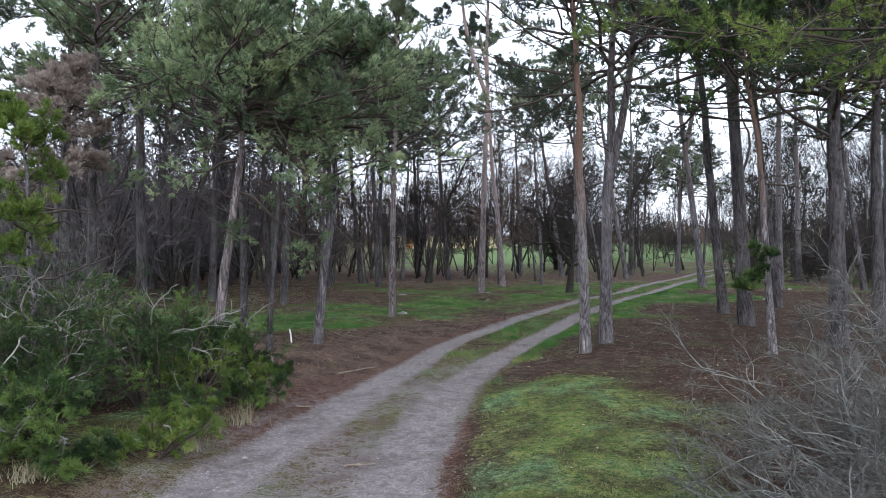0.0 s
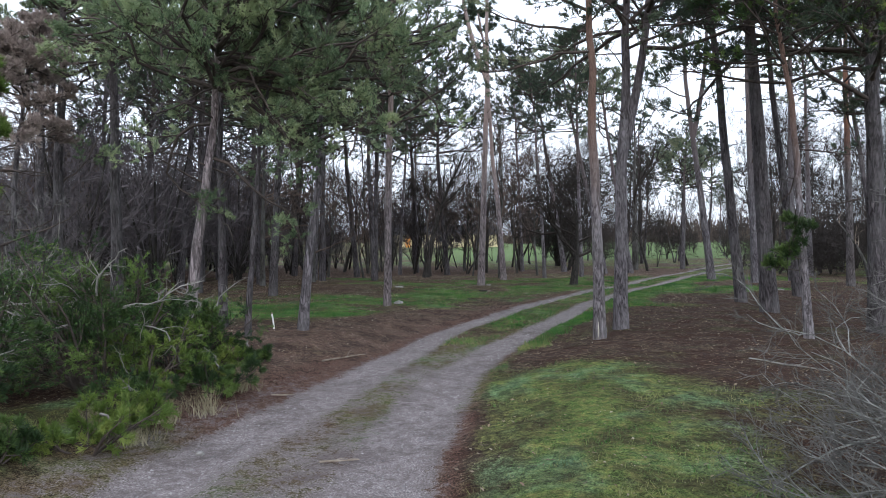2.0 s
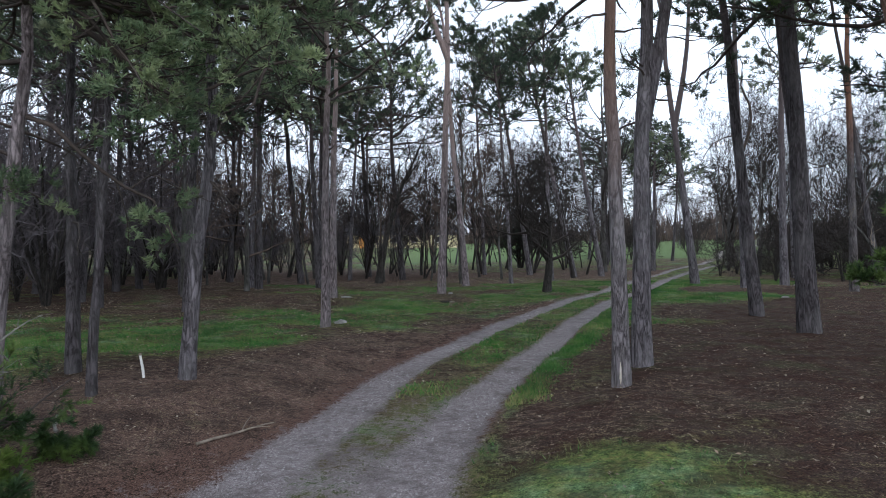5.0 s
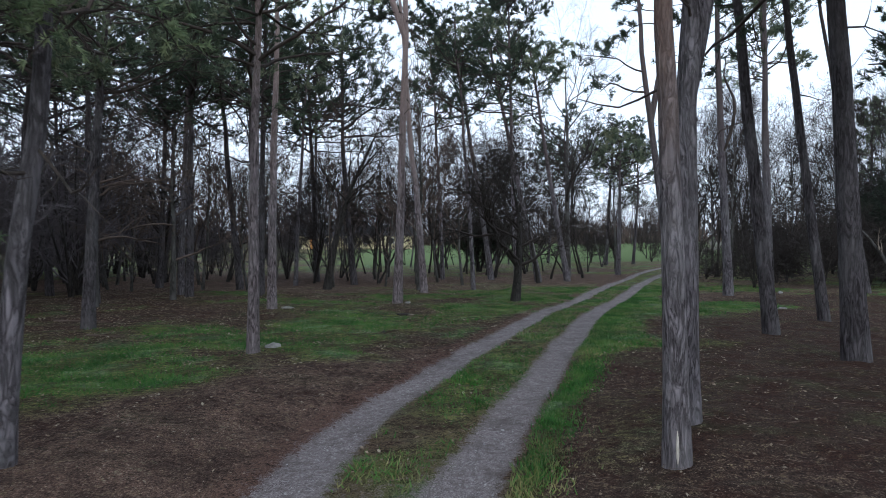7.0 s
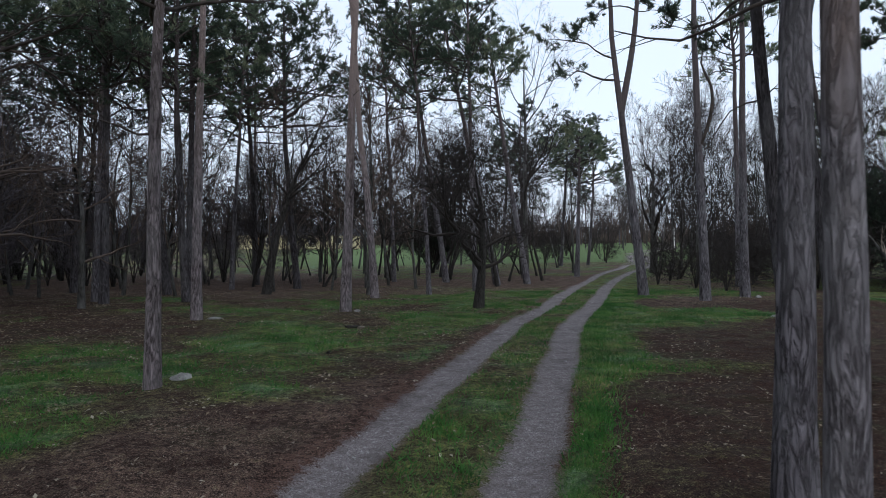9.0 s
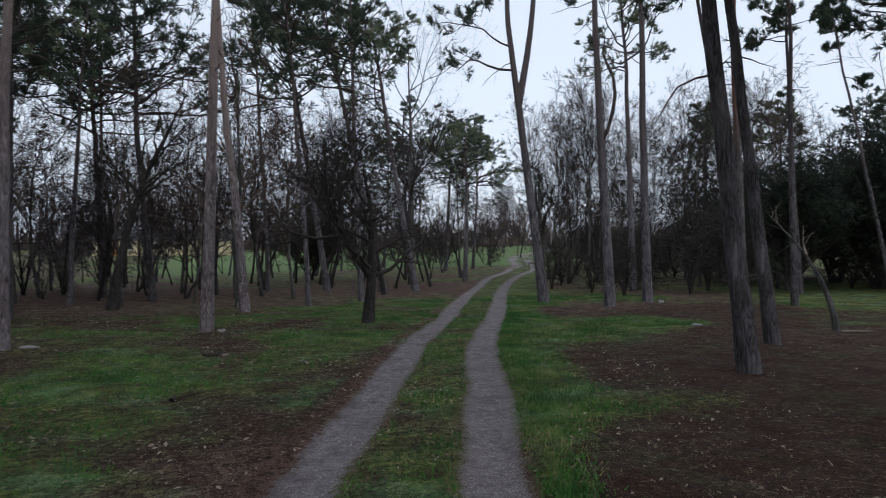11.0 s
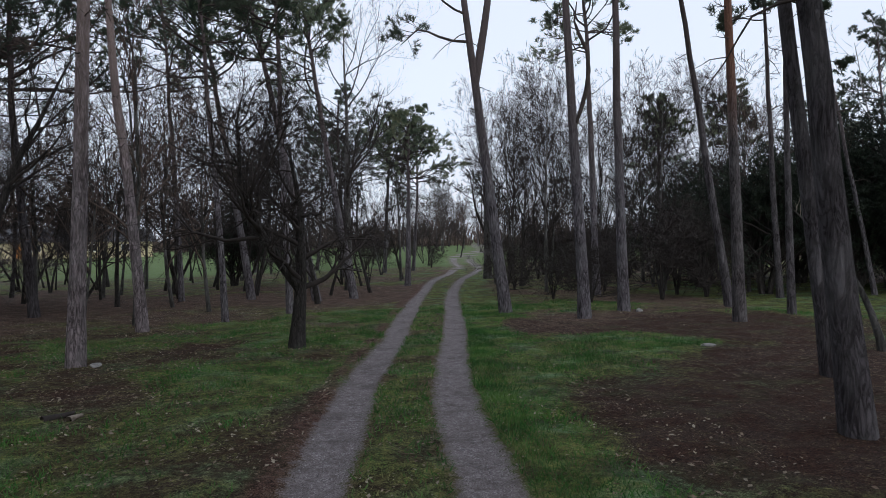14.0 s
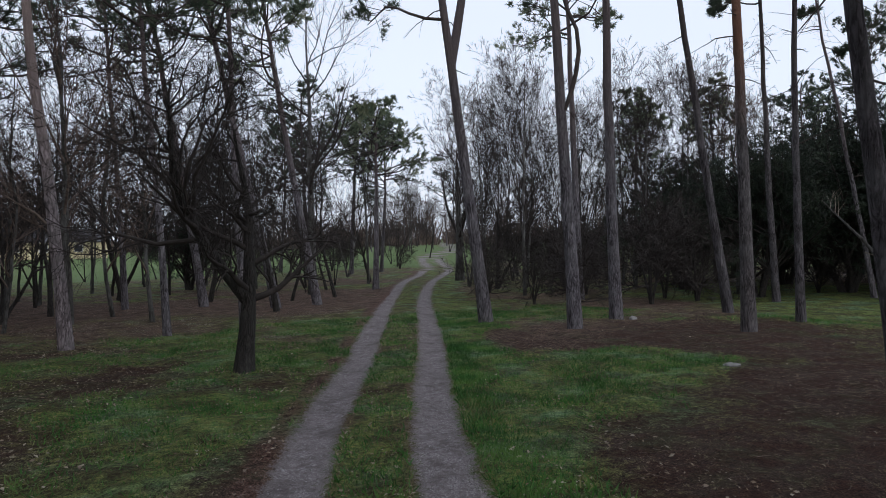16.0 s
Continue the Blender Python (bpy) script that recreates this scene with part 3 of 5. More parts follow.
# ---- trees ----
def trunk_line(height, lean, bend, rng, segs=14, wobble=0.05):
    """The line of a stem: lean is how far its top stands off its foot, bend how far its middle bows."""
    u = np.linspace(0, 1, segs + 1)
    w = np.cumsum(rng.normal(0, wobble, (segs + 1, 2)), 0) * u[:, None]
    P = np.zeros((segs + 1, 3))
    P[:, 0] = lean[0] * u + bend[0] * np.sin(np.pi * u) + w[:, 0]
    P[:, 1] = lean[1] * u + bend[1] * np.sin(np.pi * u) + w[:, 1]
    P[:, 2] = height * u
    P[0, 2] = -0.15
    return P


def stem_radius(r, segs, end=0.3, flare=0.22):
    u = np.linspace(0, 1, segs + 1)
    return r * ((1 - u) * (1 - end) + end) * (1 + flare * np.exp(-u * segs * 1.6))


def at_height(P, z):
    i = int(np.clip(np.searchsorted(P[:, 2], z) - 1, 0, len(P) - 2))
    f = (z - P[i, 2]) / max(P[i + 1, 2] - P[i, 2], 1e-6)
    return P[i] * (1 - f) + P[i + 1] * f


def pine_parts(seed, height, r, crown_base, reach, lean=(0, 0), bend=(0, 0), limbs=22, fork=None, special=(), up=38, first=0.42, dead=6, tuft=8, blade=(0.15, 0.017), twigs=7, branchlets=8, flat=0.25, sides=10, wander=0.2, droop=0.02, stoutest=0.55):
    """Meshes of a Scots pine: trunk, branches, needles. special: (height, bearing, length, pitch) limbs that stand out; dead: bare stubs under the crown."""
    rng = np.random.default_rng(seed)
    line = trunk_line(height, lean, bend, rng)
    stems = [tubes(line[None], stem_radius(r, 14)[None], sides)]
    if fork:
        fz, bearing, spread = fork
        s = at_height(line, fz)
        top = np.array([math.cos(radians(bearing)) * spread, math.sin(radians(bearing)) * spread, height - fz])
        u = np.linspace(0, 1, 9)[:, None]
        second = s + top * u + np.array([top[0], top[1], 0]) * 0.35 * np.sin(np.pi * u)
        stems.append(tubes(second[None], (r * 0.72 * np.linspace(1, 0.35, 9))[None], sides))
    # limbs
    hs = rng.uniform(0, 1, limbs) ** 0.85 * (height - crown_base) + crown_base
    az = rng.uniform(0, 2 * np.pi, limbs)
    rel = (hs - crown_base) / max(height - crown_base, 0.1)
    ln = reach * (1.0 - 0.62 * rel ** 1.5) * rng.uniform(0.6, 1.1, limbs)
    pitch = np.radians(rng.uniform(-5, 22, limbs) + up * rel)
    S = np.array([at_height(line, h) for h in hs])
    if fork:
        swap = rng.uniform(0, 1, limbs) < 0.45
        for j in np.nonzero(swap & (hs > fork[0] + 0.5))[0]:
            S[j] = at_height(second, hs[j])
    D = np.stack([np.cos(az) * np.cos(pitch), np.sin(az) * np.cos(pitch), np.sin(pitch)], -1)
    if special:
        sp = np.array(special, float)
        S = np.concatenate([S, [at_height(line, h) for h in sp[:, 0]]])
        b, p = np.radians(sp[:, 1]), np.radians(sp[:, 3])
        D = np.concatenate([D, np.stack([np.cos(b) * np.cos(p), np.sin(b) * np.cos(p), np.sin(p)], -1)])
        ln = np.concatenate([ln, sp[:, 2]])
    lr = np.clip(0.008 + 0.0105 * ln, 0.011, r * stoutest)
    P1 = polylines(rng, S, D, ln, 7, wander, droop)
    R1 = taper(lr, 7, 0.3)
    s2, d2, l2, r2 = sprout(rng, P1, R1, ln, branchlets, first, 1.0, (25, 65), (0.22, 0.42))
    d2[:, 2] *= flat + 0.3
    P2 = polylines(rng, s2, d2, l2, 4, 0.16, 0.07)
    R2 = taper(np.minimum(r2, 0.016), 4, 0.4)
    s3, d3, l3, r3 = sprout(rng, P2, R2, np.clip(l2, 0.45, 0.8), twigs, 0.4, 1.0, (20, 75), (0.28, 0.5))
    d3[:, 2] = d3[:, 2] * 0.6 + 0.15
    P3 = polylines(rng, s3, d3, l3, 2, 0.15, 0.22)
    R3 = taper(np.full(len(P3), 0.006), 2, 0.6)
    wood = []
    bt = branchlets * twigs
    for i in range(len(P1)):
        j, k = slice(i * branchlets, (i + 1) * branchlets), slice(i * bt, (i + 1) * bt)
        wood.append(joined([tubes(P1[i:i + 1], R1[i:i + 1], 5), tubes(P2[j], R2[j], 3), ribbons(rng, P3[k], R3[k])]))
    tips = np.concatenate([P3[:, 2], P3[:, 1], P3[:, 1] * 0.5 + P3[:, 2] * 0.5, P2[:, 4]])
    ways = unit(np.concatenate([P3[:, 2] - P3[:, 1]] * 3 + [P2[:, 4] - P2[:, 3]])) + np.array([0, 0, 0.25])
    nv, nf = blades(rng, tips, ways, tuft, blade[0] * 0.85, blade[1], 0.6)
    if dead:
        hd = rng.uniform(crown_base * 0.45, crown_base + (height - crown_base) * 0.4, dead)
        a = rng.uniform(0, 2 * np.pi, dead)
        dd = np.stack([np.cos(a), np.sin(a), rng.uniform(-0.25, 0.3, dead)], -1)
        dl = rng.uniform(0.4, 1.7, dead)
        PD = polylines(rng, np.array([at_height(line, h) for h in hd]), dd, dl, 5, 0.22, -0.02)
        RD = taper(np.full(dead, 0.02), 5, 0.25)
        s, d, q, rr = sprout(rng, PD, RD, dl, 3, 0.3, 1.0, (30, 70), (0.25, 0.5))
        PS, RS = polylines(rng, s, d, q, 3, 0.2, 0.0), taper(rr, 3, 0.3)
        for i in range(dead):
            wood.append(joined([tubes(PD[i:i + 1], RD[i:i + 1], 4), tubes(PS[i * 3:i * 3 + 3], RS[i * 3:i * 3 + 3], 3)]))
    return joined(stems), wood, (nv, nf)


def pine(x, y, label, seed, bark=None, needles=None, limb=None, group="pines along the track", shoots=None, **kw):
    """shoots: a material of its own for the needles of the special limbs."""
    stem, wood, leaf = pine_parts(seed, **kw)
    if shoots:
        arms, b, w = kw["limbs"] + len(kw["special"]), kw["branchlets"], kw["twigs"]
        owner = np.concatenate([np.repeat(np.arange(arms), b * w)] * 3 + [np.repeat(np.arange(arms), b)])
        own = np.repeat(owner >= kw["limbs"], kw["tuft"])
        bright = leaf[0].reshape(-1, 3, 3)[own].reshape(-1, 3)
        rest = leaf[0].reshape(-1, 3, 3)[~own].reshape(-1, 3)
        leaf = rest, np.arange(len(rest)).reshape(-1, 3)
    t = thing("pine_tree", x, y, label, "pine tree", group)
    part("trunk", make_mesh("trunk", *stem, bark or PINE_BARK), t)
    for w in wood:
        part("branch", make_mesh("branch", *w, limb or LIMB), t)
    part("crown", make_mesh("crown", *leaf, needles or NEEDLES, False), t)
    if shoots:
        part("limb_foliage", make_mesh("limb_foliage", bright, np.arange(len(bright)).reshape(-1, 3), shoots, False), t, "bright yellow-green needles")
    return t


def bare_parts(seed, height, r, lean=(0, 0), bend=(0, 0), first=0.25, limbs=9, kids=(6, 6, 5), spread=(25, 60), lift=0.06, forks=1, wander=0.14, reach=0.55, sides=8, fine=0.004, round_=False, end=0.12, second=None, wobble=0.0044, stout=False):
    """Meshes of a leafless broadleaf tree: stems and all its twigs."""
    rng = np.random.default_rng(seed)
    stems, wood = [], []
    lines, radii = [], []
    for i in range(forks):
        a = 2 * np.pi * (i + rng.uniform(-0.2, 0.2)) / max(forks, 1)
        sp = 0.0 if forks == 1 else 0.22 * height
        l = trunk_line(height * rng.uniform(0.8, 1.0), (lean[0] + math.cos(a) * sp, lean[1] + math.sin(a) * sp), bend, rng, 12, wobble * height)
        lines.append(l)
        radii.append(stem_radius(r * (1 if forks == 1 else 0.75), 12, end))
    if second:
        sz, bearing, out = second
        foot = at_height(lines[0], sz)
        u = np.linspace(0, 1, 13)[:, None]
        reach2 = np.array([math.cos(radians(bearing)) * out, math.sin(radians(bearing)) * out, height - sz])
        lines.append(foot + reach2 * u + np.array([reach2[0], reach2[1], 0]) * 0.4 * np.sin(np.pi * u) + np.cumsum(rng.normal(0, 0.03, (13, 3)), 0) * u)
        radii.append(r * 0.7 * np.linspace(1, 0.15, 13))
    P0, R0 = np.array(lines), np.array(radii)
    stems.append(tubes(P0, R0, sides))
    L0 = np.full(len(P0), height * reach)
    s, d, q, rr = sprout(rng, P0, R0, L0, limbs, first, 1.0, spread, (0.55, 1.0), 0.55)
    P1 = polylines(rng, s, d, q, 7, wander, lift)
    R1 = taper(rr, 7, 0.18)
    (stems if stout else wood).append(tubes(P1, R1, 5))
    P, R, L = P1, R1, q
    for level, k in enumerate(kids):
        s, d, q, rr = sprout(rng, P, R, L, k, 0.2, 1.0, (25, 60), (0.4, 0.65), 0.6)
        segs = 4 if level == 0 else 2 + round_
        P = polylines(rng, s, d, q, segs, wander * 1.1, lift)
        R = taper(np.maximum(rr, fine), segs, 0.4)
        L = q
        wood.append(tubes(P, R, 3) if round_ or level == 0 and len(kids) > 2 else ribbons(rng, P, R * 1.2))
    return joined(stems), joined(wood)


def bare_tree(x, y, label, seed, bark=None, twig=None, group="leafless trees", name="bare_tree", category="tree", **kw):
    stem, wood = bare_parts(seed, **kw)
    t = thing(name, x, y, label, category, group)
    part("trunk", make_mesh("trunk", *stem, bark or BARK_GREY), t)
    part("crown", make_mesh("crown", *wood, twig or TWIG_DARK), t)
    return t


# pines left of the track, low and wide
W = (0.11, 0.018)
pine(-4.29, 13.78, "wide low pine with a pale grey trunk beside the track", 11, PINE_BARK_PINK, NEEDLES_PALE_LIT, LIMB, height=6.2, r=0.112, crown_base=4.4, reach=3.6, up=30, first=0.22, wander=0.3, droop=-0.02, lean=(0.66, -0.3), limbs=40,
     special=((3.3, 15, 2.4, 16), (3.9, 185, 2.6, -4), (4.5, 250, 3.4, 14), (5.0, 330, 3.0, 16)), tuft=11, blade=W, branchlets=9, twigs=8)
pine(-4.35, 15.97, "dark slender pine among others beside the track", 12, PINE_BARK_DARK, NEEDLES_PALE_LIT, height=7.4, r=0.105, crown_base=4.9, up=28, reach=2.9, droop=-0.04, lean=(-0.2, 0.3), limbs=36, tuft=10, blade=W)
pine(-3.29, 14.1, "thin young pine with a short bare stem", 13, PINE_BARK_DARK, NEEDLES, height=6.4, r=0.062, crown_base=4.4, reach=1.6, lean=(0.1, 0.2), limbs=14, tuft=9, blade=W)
pine(-2.48, 15.15, "pine with cracked bark leaning toward the track", 14, PINE_BARK, NEEDLES_PALE_LIT, LIMB, height=6.6, r=0.108, crown_base=4.9, up=30, first=0.25, wander=0.3, droop=-0.02, reach=3.2, lean=(0.5, -0.2), bend=(0.08, 0), limbs=34,
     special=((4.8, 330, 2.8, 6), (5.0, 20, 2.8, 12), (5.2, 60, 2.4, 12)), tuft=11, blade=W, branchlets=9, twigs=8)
pine(-1.34, 22.1, "straight slender pine on the mossy grass beside a stone", 15, PINE_BARK_PINK, NEEDLES, height=9.8, r=0.112, crown_base=5.2, reach=3.2, up=24, lean=(0.15, 0.2), limbs=50, tuft=9, blade=W)
pine(2.11, 33.9, "tall pine with a pale pink forked upper trunk", 16, PINE_BARK_PINK, NEEDLES_DARK, height=17, r=0.17, crown_base=13.2, reach=2.8, lean=(0.5, 0.2), fork=(9.6, 170, 1.3), limbs=16, dead=14, blade=(0.22, 0.03))
pine(3.7, 40.0, "slim pine leaning in toward its tall neighbour", 17, PINE_BARK_PINK, NEEDLES_DARK, height=15, r=0.165, crown_base=11.5, reach=2.6, lean=(-1.0, 0), limbs=16, blade=(0.22, 0.03))
pine(-2.1, 31.9, "straight pinkish pine at the edge of the wood", 18, PINE_BARK_PINK, NEEDLES_DARK, height=13, r=0.15, crown_base=9, reach=2.4, limbs=18, blade=(0.2, 0.03))
# pines right of the track
slim = pine(3.44, 14.79, "slim pine with orange upper bark beside the wheel rut", 21, PINE_BARK_ORANGE, NEEDLES, height=9.2, r=0.118, crown_base=6.8, reach=2.8, lean=(-0.35, -0.3), bend=(0.06, 0), limbs=28,
     special=((5.6, 190, 2.4, 12), (6.0, 165, 2.6, 18), (6.4, 185, 2.6, 25), (6.9, 160, 2.6, 18), (7.6, 200, 2.2, 20)), tuft=10, blade=W, dead=8)
scar = tubes(np.array([[[-0.052, -0.118, 0.0], [-0.058, -0.122, 0.1], [-0.056, -0.119, 0.22], [-0.054, -0.112, 0.36]]]), np.array([[0.004, 0.016, 0.014, 0.003]]), 6)
part("bark_scar", make_mesh("bark_scar", *scar, STICK_PALE), slim, "pale bare wood where bark is gone")
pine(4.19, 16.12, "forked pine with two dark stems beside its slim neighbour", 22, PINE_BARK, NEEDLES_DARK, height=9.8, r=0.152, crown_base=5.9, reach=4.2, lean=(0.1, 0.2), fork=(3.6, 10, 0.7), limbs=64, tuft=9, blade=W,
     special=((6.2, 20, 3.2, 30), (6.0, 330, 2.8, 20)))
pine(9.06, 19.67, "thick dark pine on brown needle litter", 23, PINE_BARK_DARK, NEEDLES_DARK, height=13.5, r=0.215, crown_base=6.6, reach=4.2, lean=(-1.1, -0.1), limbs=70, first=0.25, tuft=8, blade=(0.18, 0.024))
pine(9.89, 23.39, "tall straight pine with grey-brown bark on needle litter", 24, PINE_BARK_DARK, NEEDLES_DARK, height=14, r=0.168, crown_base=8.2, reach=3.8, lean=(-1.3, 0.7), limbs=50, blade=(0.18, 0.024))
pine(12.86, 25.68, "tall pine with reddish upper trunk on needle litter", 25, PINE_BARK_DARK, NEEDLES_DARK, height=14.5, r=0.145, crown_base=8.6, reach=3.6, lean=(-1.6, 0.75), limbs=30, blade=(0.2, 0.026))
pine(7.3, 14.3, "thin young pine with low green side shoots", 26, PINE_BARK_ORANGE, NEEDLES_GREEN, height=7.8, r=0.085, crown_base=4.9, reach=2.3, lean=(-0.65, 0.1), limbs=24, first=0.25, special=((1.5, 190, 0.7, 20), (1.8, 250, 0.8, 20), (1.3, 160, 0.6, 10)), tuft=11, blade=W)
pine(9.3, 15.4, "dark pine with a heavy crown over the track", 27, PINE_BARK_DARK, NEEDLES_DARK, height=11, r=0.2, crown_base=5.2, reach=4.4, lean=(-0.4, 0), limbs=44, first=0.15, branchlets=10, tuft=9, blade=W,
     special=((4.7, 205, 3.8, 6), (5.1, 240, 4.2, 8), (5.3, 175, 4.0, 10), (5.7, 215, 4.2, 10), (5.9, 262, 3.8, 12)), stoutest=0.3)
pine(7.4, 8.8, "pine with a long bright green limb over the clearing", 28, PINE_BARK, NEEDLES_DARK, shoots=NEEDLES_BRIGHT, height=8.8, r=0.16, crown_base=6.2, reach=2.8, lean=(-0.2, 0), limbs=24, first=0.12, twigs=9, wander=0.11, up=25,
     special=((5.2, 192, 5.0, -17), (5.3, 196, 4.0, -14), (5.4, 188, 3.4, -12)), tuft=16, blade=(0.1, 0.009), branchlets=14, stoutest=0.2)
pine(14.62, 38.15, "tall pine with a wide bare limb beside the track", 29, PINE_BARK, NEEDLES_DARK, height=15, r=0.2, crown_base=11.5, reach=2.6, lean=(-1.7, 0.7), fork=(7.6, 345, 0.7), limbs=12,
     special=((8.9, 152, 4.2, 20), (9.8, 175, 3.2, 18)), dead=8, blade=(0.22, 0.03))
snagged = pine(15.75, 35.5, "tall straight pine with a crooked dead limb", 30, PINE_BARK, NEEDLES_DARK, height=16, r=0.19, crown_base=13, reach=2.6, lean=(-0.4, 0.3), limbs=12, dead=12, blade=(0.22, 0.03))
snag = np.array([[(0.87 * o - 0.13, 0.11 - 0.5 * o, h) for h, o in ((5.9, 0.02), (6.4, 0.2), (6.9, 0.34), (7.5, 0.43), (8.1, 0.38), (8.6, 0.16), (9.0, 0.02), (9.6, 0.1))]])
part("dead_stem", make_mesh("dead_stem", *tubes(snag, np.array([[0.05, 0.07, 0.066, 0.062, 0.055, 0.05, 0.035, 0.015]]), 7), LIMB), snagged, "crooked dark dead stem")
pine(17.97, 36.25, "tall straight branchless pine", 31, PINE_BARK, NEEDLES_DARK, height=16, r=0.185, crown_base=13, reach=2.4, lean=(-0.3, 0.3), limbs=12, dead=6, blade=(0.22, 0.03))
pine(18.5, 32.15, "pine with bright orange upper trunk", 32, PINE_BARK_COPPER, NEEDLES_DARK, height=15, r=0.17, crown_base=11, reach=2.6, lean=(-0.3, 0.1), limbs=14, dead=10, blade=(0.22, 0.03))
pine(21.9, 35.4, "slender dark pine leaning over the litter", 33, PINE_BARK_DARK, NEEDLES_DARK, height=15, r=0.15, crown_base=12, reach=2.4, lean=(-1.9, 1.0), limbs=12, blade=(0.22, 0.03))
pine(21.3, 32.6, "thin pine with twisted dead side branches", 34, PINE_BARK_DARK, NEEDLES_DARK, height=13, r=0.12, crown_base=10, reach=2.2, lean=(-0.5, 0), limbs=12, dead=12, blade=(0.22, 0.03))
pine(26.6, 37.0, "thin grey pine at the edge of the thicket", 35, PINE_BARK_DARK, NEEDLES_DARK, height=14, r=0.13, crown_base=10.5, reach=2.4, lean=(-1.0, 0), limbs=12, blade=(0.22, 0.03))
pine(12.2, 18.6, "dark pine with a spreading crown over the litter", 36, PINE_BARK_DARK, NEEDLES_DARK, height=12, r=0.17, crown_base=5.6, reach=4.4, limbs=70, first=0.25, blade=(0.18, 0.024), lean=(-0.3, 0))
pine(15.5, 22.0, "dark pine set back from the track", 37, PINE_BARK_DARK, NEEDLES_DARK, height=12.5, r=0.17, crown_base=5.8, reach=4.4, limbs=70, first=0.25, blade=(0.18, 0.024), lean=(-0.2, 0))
# pines behind the crab tree
for k, (px, py, ph, pl, sd) in enumerate(((11.3, 48.4, 15, (-3.0, 0), 41), (13.2, 48.9, 14, (-2.2, 1), 42), (9.0, 51, 14.5, (-2.0, 0), 43), (22.4, 43.0, 15, (-0.5, 0), 44), (19.5, 57, 9.5, (0.4, 0), 45))):
    pine(px, py, "leaning pine with a dark flat crown beyond the clearing", sd, PINE_BARK, NEEDLES, height=ph, r=0.18, crown_base=ph * 0.66, reach=4.2, lean=pl, limbs=26, blade=(0.2, 0.026), group="pines beyond the clearing")

# leafless trees in the clearing
bare_tree(6.5, 34.1, "small dark leafless crab tree with a low twiggy crown", 51, BARK_BLACK, TWIG_DARK, height=5.3, r=0.185, first=0.26, second=(1.3, 200, 1.5), bend=(0.2, 0.1), limbs=17, kids=(7, 6, 5), spread=(45, 85), lift=0.03, wander=0.21, reach=0.6)
bare_tree(-0.75, 43.2, "dark leafless tree leaning over the leaf litter", 52, BARK_BLACK, TWIG_DARK, height=9, r=0.2, lean=(2.6, 0), bend=(-0.4, 0), first=0.3, limbs=11, kids=(6, 6, 4))
bare_tree(10.85, 46.8, "bent leafless shrub tree on leaf litter", 53, BARK_BLACK, TWIG_DARK, height=4.5, r=0.12, lean=(-0.8, 0), first=0.2, limbs=9, kids=(6, 5, 4))
bare_tree(22.9, 65.5, "small crooked leafless tree beside the track", 54, BARK_BLACK, TWIG_DARK, height=5, r=0.12, lean=(-1.2, 0.2), first=0.35, limbs=8, kids=(6, 5, 4))
bare_tree(-8.0, 33.2, "pale green-grey leafless trunk with side branches", 55, BARK_GREY, TWIG_BROWN, height=9, r=0.13, first=0.2, limbs=12, kids=(5, 5, 4), spread=(50, 85), lift=0.0, reach=0.4)
bare_tree(-6.2, 36.0, "thin grey leafless tree with crooked low branches", 56, BARK_GREY, TWIG_BROWN, height=8, r=0.12, first=0.15, limbs=12, kids=(5, 5, 4), spread=(50, 95), lift=-0.01, reach=0.45)
bare_tree(15.3, 55.6, "tall leafless tree with upswept branches", 57, BARK_GREY, TWIG_DARK, height=16, r=0.24, first=0.3, limbs=12, kids=(6, 6, 4), lift=0.1)
bare_tree(27.5, 61.0, "stout grey trunk of a leafless tree beside the track", 58, BARK_GREY, TWIG_DARK, height=9, r=0.32, first=0.3, limbs=10, kids=(6, 6, 4))

# ---- more pines round the clearing ----
pine(-8.8, 17.6, "dark pine with a low crooked limb at the wood's edge", 61, PINE_BARK_DARK, NEEDLES_PALE_LIT, height=10.5, r=0.14, crown_base=6.0, reach=3.4, lean=(0.3, -0.2), limbs=50, twigs=8, special=((3.2, 20, 1.9, 40), (5.4, 320, 3.0, 8), (5.8, 0, 2.8, 10)), tuft=9, blade=W)
pine(-8.7, 20.4, "stout dark pine standing behind the evergreen thicket", 62, PINE_BARK_DARK, NEEDLES_PALE_LIT, height=11.5, r=0.17, crown_base=6.4, reach=3.6, lean=(0.2, 0), limbs=52, twigs=8, tuft=9, blade=W)
pine(-8.6, 15.4, "small dead pine with brown needles", 63, PINE_BARK_DARK, NEEDLES_DEAD, height=6.3, r=0.08, crown_base=3.8, reach=1.5, limbs=34, tuft=12, blade=(0.12, 0.018))
pine(-6.1, 10.6, "young bright green pine in the thicket", 64, PINE_BARK, NEEDLES_BRIGHT, height=4.1, r=0.07, crown_base=2.2, reach=1.5, limbs=16, tuft=11, blade=(0.12, 0.014))
for px, py, ph, sd in ((-13, 24, 12.5, 65), (-15.5, 29, 13, 66), (-9.5, 29, 12, 67), (-17, 36, 14, 68), (-12.5, 38, 13, 69), (-6.0, 27, 9.5, 70), (-19, 20, 12, 71), (-3.5, 40, 14, 72)):
    pine(px, py, "tall dark pine in the wood with a dense crown", sd, PINE_BARK_DARK, NEEDLES, height=ph, r=0.16, crown_base=ph * 0.58, reach=3.4, lean=(0.3, 0), limbs=30, tuft=8, blade=(0.2, 0.028), twigs=6, group="pines in the wood")
pine(30.1, 35.4, "slender leaning pine stem beside the thicket", 73, PINE_BARK, NEEDLES_DARK, height=12, r=0.1, crown_base=9, reach=2.0, lean=(-2.6, 0.6), limbs=10, blade=(0.22, 0.03))


